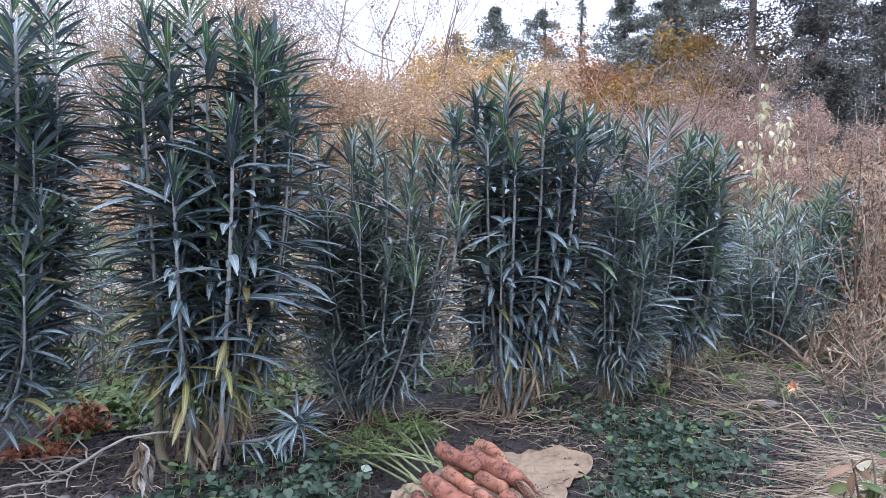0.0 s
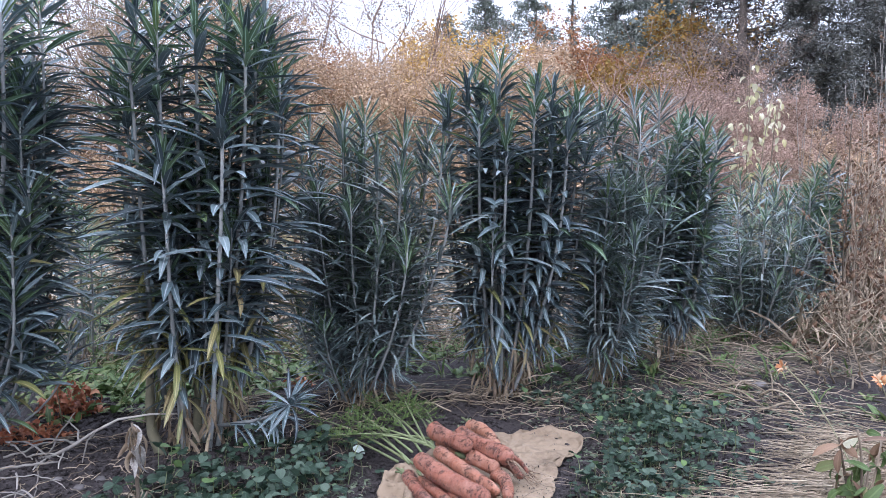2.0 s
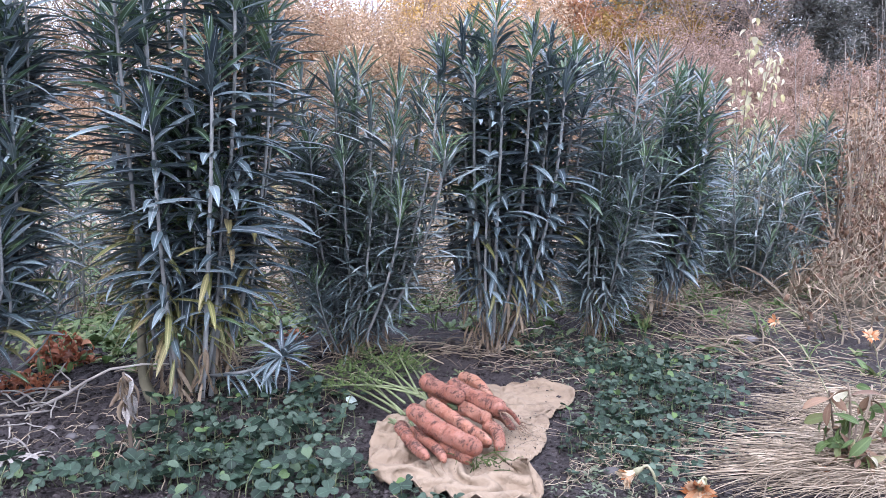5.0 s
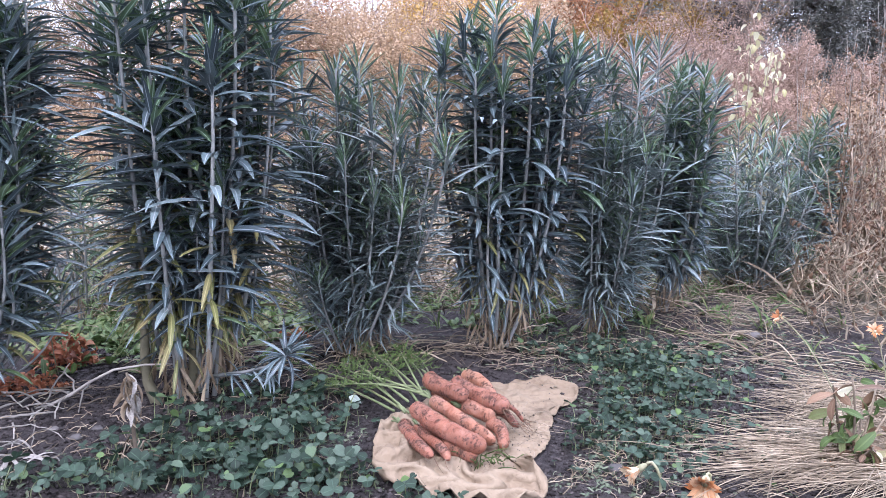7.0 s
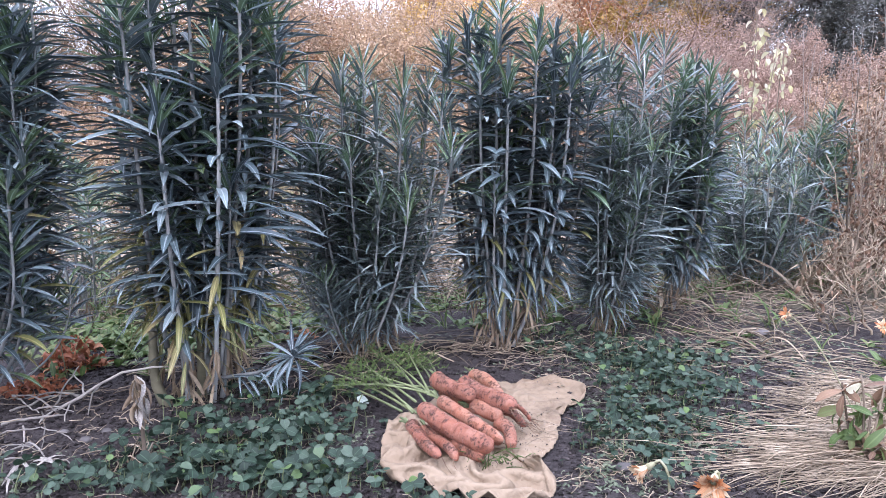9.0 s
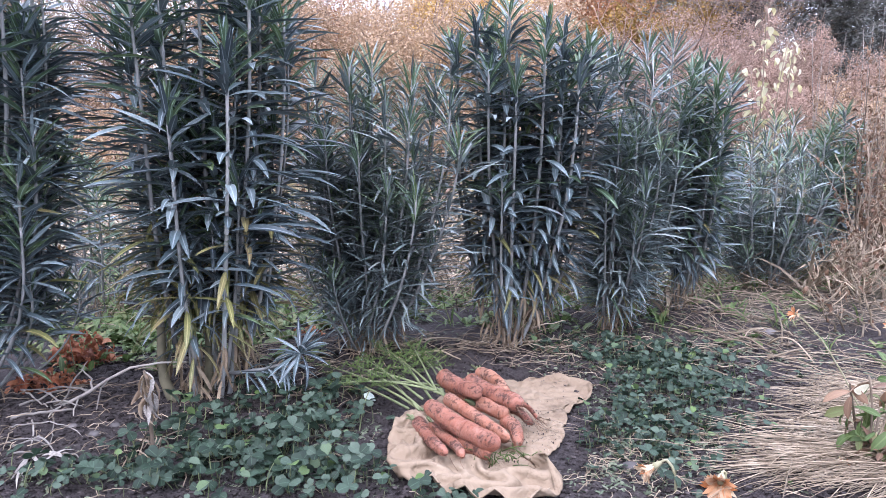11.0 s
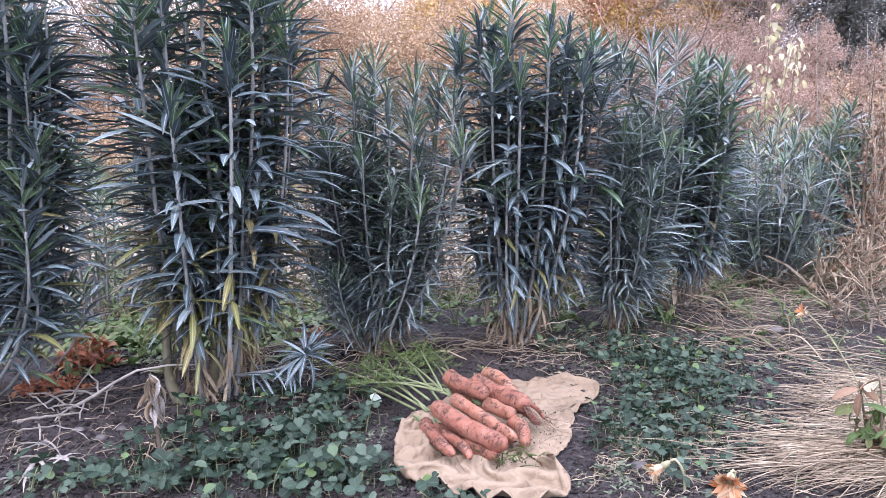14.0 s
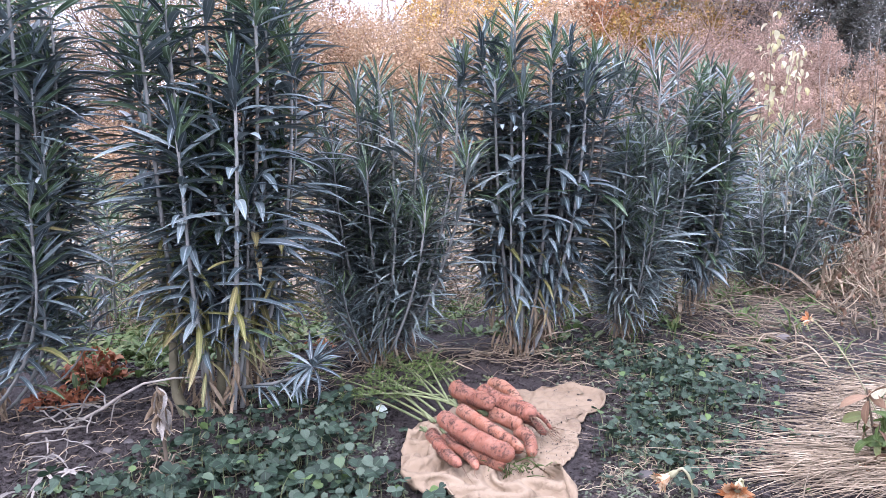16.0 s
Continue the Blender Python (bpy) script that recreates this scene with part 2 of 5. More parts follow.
def cloth_material():
    m, nt, b = nodes_of("cream_cotton", 0.9, 0.15)
    wide = noise_of(nt, 6.0, 4.0)
    col = ramp(nt, wide, [(0.3, (0.235, 0.175, 0.120)), (0.7, (0.305, 0.236, 0.168))])
    dirt = noise_of(nt, 55.0, 8.0, 0.75)
    near = noise_of(nt, 9.0, 3.0)
    mask = maths(nt, "ADD", dirt, maths(nt, "MULTIPLY", maths(nt, "SUBTRACT", near, 0.5), 0.9))
    col = blend(nt, ramp(nt, mask, [(0.57, (0, 0, 0)), (0.72, (0.75, 0.75, 0.75))]), col, (0.17, 0.125, 0.09))
    nt.links.new(col, b.inputs["Base Color"])
    crease = maths(nt, "ABSOLUTE", maths(nt, "SUBTRACT", noise_of(nt, 13.0, 2.0, 0.45), 0.5))
    fold = maths(nt, "ABSOLUTE", maths(nt, "SUBTRACT", noise_of(nt, 31.0, 2.0, 0.5), 0.5))
    crease = maths(nt, "ADD", crease, maths(nt, "MULTIPLY", fold, 0.45))
    crease = maths(nt, "ADD", crease, maths(nt, "MULTIPLY", noise_of(nt, 500.0, 2.0), 0.02))
    bump(nt, b, crease, 0.7, 0.05)
    return m


M_SOIL = soil_material()
M_CARROT = carrot_material("dirty_carrot", 0.0)
M_CARROT_CLEAN = carrot_material("wiped_carrot", -0.045)
M_CARROT_CRUST = carrot_material("crusted_carrot", 0.022)
M_CLOTH = cloth_material()


def bark(name, a, c):
    return plain_material(name, [(0.3, a), (0.7, c)], 6, 0.9, relief=0.8, relief_scale=25, dist=0.03)


def crown_material(name, stops, thin=0.25):
    m, nt, b = nodes_of(name, 0.85, 0.05)
    col = ramp(nt, chance(nt), stops)
    big = noise_of(nt, 1.1, 3.0)
    col = blend(nt, 0.6, col, ramp(nt, big, [(0.3, (0.65, 0.65, 0.65)), (0.7, (1.25, 1.2, 1.15))]), "MULTIPLY")
    nt.links.new(col, b.inputs["Base Color"])
    if thin:
        glow_through(m, nt, b, col, thin)
    return m


M_BARK = bark("grey_bark", (0.09, 0.075, 0.065), (0.20, 0.17, 0.15))
M_TWIG = bark("reddish_twig", (0.22, 0.15, 0.12), (0.36, 0.26, 0.21))
C_BEIGE = crown_material("beige_autumn_leaf", [(0.0, (0.36, 0.25, 0.158)), (0.5, (0.475, 0.35, 0.238)), (1.0, (0.57, 0.445, 0.325))])
C_DULL = crown_material("dull_brown_autumn_leaf", [(0.0, (0.22, 0.165, 0.115)), (0.5, (0.33, 0.255, 0.18)), (1.0, (0.44, 0.355, 0.26))])
C_PINK = crown_material("pinkish_autumn_leaf", [(0.0, (0.31, 0.21, 0.165)), (0.5, (0.415, 0.30, 0.245)), (1.0, (0.51, 0.39, 0.325))])
C_ORANGE = crown_material("orange_autumn_leaf", [(0.0, (0.23, 0.11, 0.06)), (0.5, (0.36, 0.185, 0.10)), (1.0, (0.45, 0.28, 0.16))])
C_YELLOW = crown_material("yellow_autumn_leaf", [(0.0, (0.42, 0.25, 0.07)), (0.5, (0.58, 0.38, 0.12)), (1.0, (0.62, 0.48, 0.2))])
C_OCHRE = crown_material("ochre_autumn_leaf", [(0.0, (0.18, 0.11, 0.04)), (0.5, (0.32, 0.19, 0.06)), (1.0, (0.24, 0.20, 0.08))])
# next two: needle colours lifted paler than real foliage, haze painted in
C_HAZEPINE = crown_material("hazed_conifer_needles", [(0.0, (0.13, 0.15, 0.14)), (0.5, (0.19, 0.215, 0.195)), (1.0, (0.26, 0.28, 0.25))], 0.1)
C_DARKPINE = crown_material("hazed_dark_conifer_needles", [(0.0, (0.10, 0.108, 0.105)), (0.6, (0.16, 0.168, 0.162)), (1.0, (0.23, 0.23, 0.22))], 0.1)
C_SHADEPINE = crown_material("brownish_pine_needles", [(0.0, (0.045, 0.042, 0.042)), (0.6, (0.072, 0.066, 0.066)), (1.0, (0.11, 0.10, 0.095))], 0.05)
C_GREYBROWN = crown_material("grey_brown_twiggy_leaf", [(0.0, (0.17, 0.13, 0.11)), (0.6, (0.26, 0.205, 0.175)), (1.0, (0.34, 0.275, 0.235))], 0.15)


# ---- mesh helpers ----
rnd = random.Random(7)


class Geo:
    """Gathers vertices, faces and leaf coordinates of one mesh."""

    def __init__(self):
        self.v, self.f, self.uv, self.mi = [], [], [], []

    def add(self, verts, faces, uvs=None, mat=0):
        n = len(self.v)
        self.v.extend(map(tuple, verts))
        self.f.extend([tuple(i + n for i in f) for f in faces])
        self.uv.extend(uvs if uvs is not None else [(0.0, 0.0)] * len(verts))
        self.mi.extend([mat] * len(faces))

    def mesh(self, name, mats, smooth=True):
        me = bpy.data.meshes.new(name)
        me.from_pydata(self.v, [], self.f)
        for m in mats:
            me.materials.append(m)
        me.polygons.foreach_set("material_index", self.mi)
        me.polygons.foreach_set("use_smooth", [smooth] * len(self.f))
        lay = me.uv_layers.new(name="UVMap")
        idx = np.empty(len(me.loops), dtype=np.int32)
        me.loops.foreach_get("vertex_index", idx)
        lay.data.foreach_set("uv", np.array(self.uv, dtype=np.float32)[idx].ravel())
        me.update()
        return me


def part(name, data, parent, label="", kind="", m=None):
    ob = new(name, data)
    ob.parent = parent
    if m is not None:
        ob.matrix_basis = m
    if label or kind:
        tagged(ob, label=label, kind=kind)
    return ob


def thing(name, place, label, category, group="", kind=""):
    ob = new(name)
    ob.location = place
    return tagged(ob, label, category, group, kind)


def tube(geo, pts, radii, sides=5, mat=0):
    pts = [Vector(p) for p in pts]
    verts, faces, uvs = [], [], []
    n = len(pts)
    for i, p in enumerate(pts):
        d = (pts[min(i + 1, n - 1)] - pts[max(i - 1, 0)]).normalized()
        a = d.orthogonal() if abs(d.z) > 0.95 else d.cross(Vector((0, 0, 1)))
        a.normalize()
        b = d.cross(a)
        r = radii[i] if isinstance(radii, (list, tuple)) else radii
        for k in range(sides):
            w = 2 * math.pi * k / sides
            verts.append(p + a * (math.cos(w) * r) + b * (math.sin(w) * r))
            uvs.append((k / sides, i / max(1, n - 1)))
    for i in range(n - 1):
        for k in range(sides):
            k2 = (k + 1) % sides
            faces.append((i * sides + k, i * sides + k2, (i + 1) * sides + k2, (i + 1) * sides + k))
    faces.append(tuple(range(sides))[::-1])
    faces.append(tuple((n - 1) * sides + k for k in range(sides)))
    geo.add(verts, faces, uvs, mat)


def leaf_shape(width, arch, fold, segs=6, full=0.75, peak=0.42, twist=0.0):
    """A blade of length 1 along x: arched downwards, folded along its midrib, pointed at the tip."""
    verts, uvs, faces = [], [], []
    x = z = 0.0
    for i in range(segs + 1):
        t = i / segs
        if i:
            th = -arch * (t - 0.5 / segs) * 1.6 + arch * 0.25
            x += math.cos(th) / segs
            z += math.sin(th) / segs
        s = t / peak * 0.5 if t < peak else 0.5 + (t - peak) / (1 - peak) * 0.5
        w = width * 0.5 * max(0.07 if i < segs else 0.01, math.sin(math.pi * s) ** full)
        tw = twist * t
        c, sn = math.cos(tw), math.sin(tw)
        for u in (-1, 0, 1):
            yy, zz = u * w, abs(u) * w * fold
            verts.append((x, yy * c - zz * sn, z + yy * sn + zz * c))
            uvs.append((0.5 + u * 0.5, t))
    for i in range(segs):
        for k in (0, 1):
            a = i * 3 + k
            faces.append((a, a + 1, a + 4, a + 3))
    return np.array(verts), faces, uvs


def turn(phi, el, roll=0.0):
    return (Matrix.Rotation(phi, 3, "Z") @ Matrix.Rotation(-el, 3, "Y") @ Matrix.Rotation(roll, 3, "X"))


def placed(shape, geo, p, phi, el, roll, length, wide=1.0, mat=0):
    v, f, uv = shape
    r = np.array(turn(phi, el, roll))
    q = (v * np.array((length, length * wide, length))) @ r.T + np.array(p)
    geo.add(q.tolist(), f, uv, mat)


def leaf_pose(p, phi, el, roll, length, wide=1.0):
    return Matrix.Translation(p) @ turn(phi, el, roll).to_4x4() @ Matrix.Diagonal((length, length * wide, length, 1))


def bent(a, b, sag=0.0, side=0.0, n=6, wob=0.0, r=rnd):
    """Points along a line from a to b that bows by sag (up) and side."""
    a, b = Vector(a), Vector(b)
    d = b - a
    s = d.cross(Vector((0, 0, 1)))
    if s.length > 1e-6:
        s.normalize()
    out = []
    for i in range(n + 1):
        t = i / n
        k = 4 * t * (1 - t)
        p = a + d * t + Vector((0, 0, sag * k)) + s * (side * k)
        if 0 < i:
            p += Vector((r.uniform(-wob, wob), r.uniform(-wob, wob), r.uniform(-wob, wob)))
        out.append(p)
    return out


def bump_height(x, y):
    """The height of the ground."""
    near = max(0.0, 1.0 - max(abs(x) / 4.0, abs(y - 2.0) / 4.0))
    h = 0.018 * noise.noise(Vector((x * 3.1, y * 3.1, 0.3))) + 0.010 * noise.noise(Vector((x * 9.0, y * 9.0, 1.7)))
    h += near * 0.006 * noise.noise(Vector((x * 26, y * 26, 4.1)))
    if near > 0.35:
        h += 0.0050 * noise.noise(Vector((x * 55, y * 55, 2.1))) + 0.0035 * noise.noise(Vector((x * 110, y * 110, 6.1)))
    row = math.exp(-((y - (1.75 + 0.55 * max(0, x + 0.3))) / 0.28) ** 2)
    h += 0.02 * row
    flat = math.exp(-(((x - 0.12) / 0.27) ** 2 + ((y - 1.55) / 0.36) ** 2) ** 2)
    return h * (1 - flat) - 0.006 * flat


# ---- ground: one sheet to the horizon ----
def graded(lo, hi, step, far, growth=1.22):
    mid = list(np.arange(lo, hi + 1e-6, step))
    up, x, s = [], hi, step
    while x < far:
        s *= growth
        x += s
        up.append(x)
    down, x, s = [], lo, step
    while x > -far:
        s *= growth
        x -= s
        down.append(x)
    return down[::-1] + mid + up


def make_ground():
    xs = graded(-1.2, 1.5, 0.010, 900, 1.12)
    ys = graded(1.0, 2.5, 0.010, 900, 1.12)
    g = Geo()
    g.v = [(x, y, bump_height(x, y)) for y in ys for x in xs]
    nx = len(xs)
    g.f = [(j * nx + i, j * nx + i + 1, (j + 1) * nx + i + 1, (j + 1) * nx + i) for j in range(len(ys) - 1) for i in range(nx - 1)]
    g.uv = [(0.0, 0.0)] * len(g.v)
    g.mi = [0] * len(g.f)
    tagged(new("ground", g.mesh("ground", [M_SOIL])), "dark crumbly garden soil passing into dry meadow", "ground", kind="structure")


make_ground()


# ---- caper spurge plants ----
WIDE = [leaf_shape(0.128, a, 0.34, twist=t) for a, t in ((0.10, 0.1), (0.25, -0.1), (0.42, 0.12), (0.85, 0.0), (0.05, 0.0), (0.55, 0.22))]
NARROW = [leaf_shape(0.064, a, 0.36, twist=t) for a, t in ((0.10, 0.1), (0.2, -0.1), (0.32, 0.15), (0.55, 0.0), (0.03, 0.0), (0.3, 0.3))]


def leaf_meshes(shapes, mats, name):
    out = {}
    for i, s in enumerate(shapes):
        for k, m in enumerate(mats):
            g = Geo()
            g.add(s[0].tolist(), s[1], s[2], 0)
            out[i, k] = g.mesh(name, [m])
    return out


SPURGE_MATS = [M_LEAF, M_YOUNG, M_YELLOW, M_TAN]
SLIM_MATS = [M_SLIM, M_YOUNG, M_YELLOW, M_TAN]
WIDE_MESH = leaf_meshes(WIDE, SPURGE_MATS, "broad_spurge_leaf")
NARROW_MESH = leaf_meshes(NARROW, SLIM_MATS, "slender_spurge_leaf")


def stem_curve(fx, fy, tx, ty, tz, r, fan):
    """From the foot of the plant outwards, then upright to the tip."""
    w1, w2 = r.uniform(-0.006, 0.006), r.uniform(0, 6)
    pts = []
    for i in range(17):
        s = i / 16
        k = 1 - (1 - s) ** fan
        wob = w1 * math.sin(s * 6 + w2) * s * (1 - s) * 3
        pts.append(Vector((fx * (1 - k) + tx * k + wob, fy * (1 - k) + ty * k + wob * 0.5, -0.02 + (tz + 0.02) * s)))
    return pts


def along(pts, s):
    k = min(max(s, 0), 0.9999) * (len(pts) - 1)
    i = int(k)
    return pts[i].lerp(pts[i + 1], k - i)


def spurge(place, tops, label, seed, length=0.14, narrow=False, gap=0.032, yellow=0.12, bare=0.16, green=0.12, budget=300, group="garden spurge row",
           droop=1.0, fill=10, root=0.5, fan=1.8, lift=0.0, deep=0.16, low=0.55):
    """tops: the crown of each leading stem. Leaves stand in pairs, each pair square to the one below. fill: lesser stems behind the leading ones."""
    r = random.Random(seed)
    base = thing("spurge_plant", (place[0], place[1], 0.0), label, "plant", group)
    shapes, meshes = (NARROW, NARROW_MESH) if narrow else (WIDE, WIDE_MESH)
    rest = Geo()
    tops = [(x, y, z + 0.025) for x, y, z in tops]
    shown = len(tops)
    for k in range(fill):
        a, b = r.choice(tops[:shown]), r.choice(tops[:shown])
        w = r.uniform(0.15, 0.85)
        part_way = r.uniform(low, 0.98)
        close = min(1.0, 0.35 + 0.75 * part_way)      # lower stems stay nearer to the middle
        tops.append(((a[0] * w + b[0] * (1 - w) + r.gauss(0, 0.015)) * close, (a[1] * w + b[1] * (1 - w)) * close + r.uniform(0.03, deep), (min(a[2], b[2]) if k % 2 else a[2]) * part_way))
    order = sorted(range(len(tops)), key=lambda i: (i >= shown, tops[i][1]))
    left = budget
    share = max(20, budget // max(1, min(shown, 8)))
    thick = 0.0056 if not narrow else 0.0046
    for i in order:
        tx, ty, tz = tops[i]
        lead = i < shown
        pts = stem_curve(tx * root + r.gauss(0, 0.012), ty * root * 0.6 + r.gauss(0, 0.012), tx, ty, tz, r, fan)
        g = Geo()
        n = len(pts)
        size = thick * (1.0 if lead else 0.7) * min(1.0, 0.55 + 0.5 * tz)
        start = (0 if i < 4 else 3) if lead else 5                   # side stems leave the others above the foot
        tube(g, pts[start:], [size * (1.2 - 0.6 * k / (n - 1)) for k in range(start, n)], 7)
        stem = part("stem", g.mesh("spurge_stem", [M_STEM]), base)
        phi0 = r.uniform(-0.55, 0.55) + (math.pi / 2 if r.random() < 0.5 else 0)
        crown = min(0.095 if not narrow else 0.075, 0.4 * tz)
        foot = min(bare * r.uniform(0.7, 1.1), 0.35 * tz) if lead else max(bare, 0.32 * tz)
        levels = []                                   # height, whether in the crown (0 to 1)
        z = tz - crown
        while z > foot:
            levels.append((z, 0.0))
            s = z / tz
            z -= gap * r.uniform(0.9, 1.1) * (0.72 + 0.28 * min(1.0, s / 0.6)) * (1.0 if lead else 0.95)
        levels.reverse()
        whorl = 14 if lead else 11
        for k in range(whorl):
            levels.append((tz - crown * (1 - k / (whorl - 1)) ** 1.15, 0.05 + 0.95 * k / (whorl - 1)))
        singles = min(left, share) if lead else 0
        jit = 0.20 if narrow else 0.12
        for node_no, (z, up) in enumerate(levels):
            s, d = z / tz, tz - z
            p = along(pts, s)
            el = float(np.interp(d, (0.0, 0.08, 0.2, 0.45, 0.8, 1.2), (1.0, 0.36, 0.17, 0.04, -0.08, -0.25))) + lift
            if s < 0.44:
                el -= (0.44 - s) * (2.6 if narrow else 3.3) * droop
            for side in (0, 1):
                if s < 0.3 and not narrow and r.random() < (0.5 if s < 0.2 else 0.3):
                    continue
                if not lead and not up and r.random() < 0.12:
                    continue
                phi = phi0 + (node_no % 2) * math.pi / 2 + side * math.pi + r.gauss(0, jit + 0.15 * (up > 0))
                ln = length * r.uniform(0.88, 1.1) * (1 - 0.38 * up) * ((0.48 if narrow else 0.30) + (0.52 if narrow else 0.70) * min(1, s / 0.5)) * min(1.0, 0.78 + d * 2) * min(1.0, 0.5 + 0.9 * tz)
                e = el + r.gauss(0, 0.16 if narrow else 0.10)
                old = s < 0.5 and r.random() < yellow * (1.5 if s < 0.32 else 0.8)
                k = 2 if old else (1 if (up > 0.3 and r.random() < 0.35 + green) or r.random() < green * s else 0)
                v = r.choice((4, 0, 0, 1)) if up > 0.2 else (r.choice((1, 2, 3, 5)) if s < 0.45 else r.choice((0, 1, 1, 2, 2, 5)))
                if s < 0.22 and r.random() < (0.15 if narrow else 0.4):
                    k, e = 3, -1.15 + r.gauss(0, 0.2)
                roll = r.gauss(0, 0.2)
                wide = r.uniform(0.85, 1.12) * (0.55 + 0.45 * min(1, s / 0.5)) * (0.95 if up else 1.0)
                q = p + Vector((math.cos(phi), math.sin(phi), 0)) * size * 0.7
                if singles > 0 and math.sin(phi) < 0.5:
                    part("leaf", meshes[v, k], stem, m=leaf_pose(q, phi, e, roll, ln, wide))
                    singles -= 1
                    left -= 1
                else:
                    placed(shapes[v], rest, q, phi, e, roll, ln, wide, k)
        for k in range(7 if lead else 1):             # withered leaves hanging round the foot
            p = along(pts, r.uniform(0.05, 0.24))
            placed(shapes[r.choice((2, 3))], rest, p, r.uniform(0, 6.28), r.uniform(-1.3, -0.6), r.gauss(0, 0.5), length * r.uniform(0.3, 0.6), 0.8, 3)
    part("foliage", rest.mesh("spurge_foliage", SLIM_MATS if narrow else SPURGE_MATS), base, kind="stuff")
    return base


TALL = "tall blue-green caper spurge with white-ribbed narrow leaves"
spurge((-1.21, 1.68), [(0.300, -0.08, 0.974), (0.338, -0.08, 0.601), (0.321, -0.12, 0.527), (0.328, -0.14, 0.416), (0.281, 0.08, 1.077), (0.174, -0.02, 0.974),
        (0.255, -0.10, 0.853), (0.226, 0.12, 0.920), (0.088, 0.07, 1.055), (0.157, 0.16, 1.116), (0.212, -0.12, 0.563), (0.314, -0.10, 0.291)],
       TALL + " beside dry rusty leaves", 11, length=0.148, bare=0.17, budget=260, fill=34, root=0.1, fan=2.6, deep=0.14, low=0.75)
spurge((-0.57, 1.69), [(-0.025, -0.06, 0.958), (0.043, -0.01, 0.975), (0.148, 0.01, 0.971), (0.127, -0.12, 0.783), (-0.082, -0.07, 0.884), (0.002, -0.13, 0.668),
        (-0.034, 0.11, 1.073), (-0.123, 0.08, 1.040), (0.162, 0.15, 1.014), (0.074, 0.13, 1.031), (0.155, 0.07, 0.874), (-0.191, 0.11, 0.866),
        (0.170, 0.19, 0.931), (-0.008, -0.07, 0.456), (0.115, -0.03, 0.513),
        (-0.145, 0.06, 0.82), (0.205, 0.10, 0.86)],
       TALL + ", yellowing near its foot", 12, length=0.155, droop=0.9, yellow=0.5, bare=0.19, green=0.16, budget=330, fill=44, root=0.36, fan=1.7, deep=0.10)
spurge((-0.22, 2.03), [(-0.081, -0.10, 0.607), (-0.024, -0.01, 0.777), (0.009, -0.13, 0.550), (0.074, -0.06, 0.700), (0.138, -0.11, 0.633), (0.144, -0.03, 0.747),
        (0.244, -0.08, 0.683), (0.267, -0.15, 0.576), (0.157, -0.19, 0.453), (-0.122, 0.03, 0.761), (-0.168, -0.08, 0.383), (-0.059, -0.18, 0.253),
        (0.031, 0.05, 0.798), (-0.147, -0.01, 0.542), (0.083, -0.15, 0.468), (0.207, 0.04, 0.735), (-0.144, 0.03, 0.671)],
       "bushy caper spurge with slender grey-green leaves", 13, narrow=True, yellow=0.02, bare=0.10, length=0.152, gap=0.023, droop=0.4, budget=330, fill=120, green=0.14, root=0.08, fan=1.7, lift=0.05, deep=0.24, low=0.4)
spurge((0.19, 2.12), [(-0.063, -0.12, 0.771), (0.007, -0.14, 0.757), (0.087, -0.10, 0.846), (0.180, -0.09, 0.775), (-0.092, -0.02, 0.889), (-0.017, -0.05, 0.846),
        (0.148, -0.02, 0.875), (0.229, 0.01, 0.840), (-0.143, 0.01, 0.837), (-0.001, -0.02, 0.939), (0.116, 0.04, 0.906), (0.223, 0.06, 0.843),
        (-0.159, 0.06, 0.856), (-0.062, 0.08, 0.927), (-0.028, -0.14, 0.478), (0.249, 0.00, 0.700), (0.143, -0.06, 0.745)],
       TALL + " and dense leafy crown", 14, length=0.142, yellow=0.14, bare=0.17, droop=0.75, budget=330, fill=48, root=0.15, fan=2.2, deep=0.14)
spurge((0.5, 2.26), [(0.117, -0.06, 0.768), (0.126, 0.04, 0.850), (0.221, 0.10, 0.861), (0.004, -0.14, 0.608), (0.126, -0.14, 0.559), (0.075, 0.10, 0.783),
        (0.067, -0.10, 0.596), (-0.031, -0.16, 0.448), (0.201, -0.06, 0.519), (0.078, -0.18, 0.464), (0.034, 0.12, 0.845), (0.241, 0.06, 0.702),
        (0.055, -0.16, 0.349)],
       "leafy caper spurge with slender blue-green leaves", 15, narrow=True, yellow=0.04, bare=0.10, length=0.155, gap=0.023, droop=0.4, budget=300, fill=100, root=0.15, fan=1.9, lift=0.03, deep=0.22, low=0.4)
spurge((0.8, 2.5), [(0.005, -0.08, 0.796), (0.068, 0.00, 0.818), (0.103, -0.05, 0.797), (0.073, -0.10, 0.724), (-0.005, -0.10, 0.668), (0.168, 0.02, 0.760),
        (0.053, -0.14, 0.558), (0.097, -0.12, 0.646), (-0.012, -0.08, 0.570), (0.081, -0.14, 0.454)],
       "dark green caper spurge behind its neighbour", 16, length=0.13, yellow=0.06, budget=180, green=0.3, fill=36, root=0.2, fan=1.7)
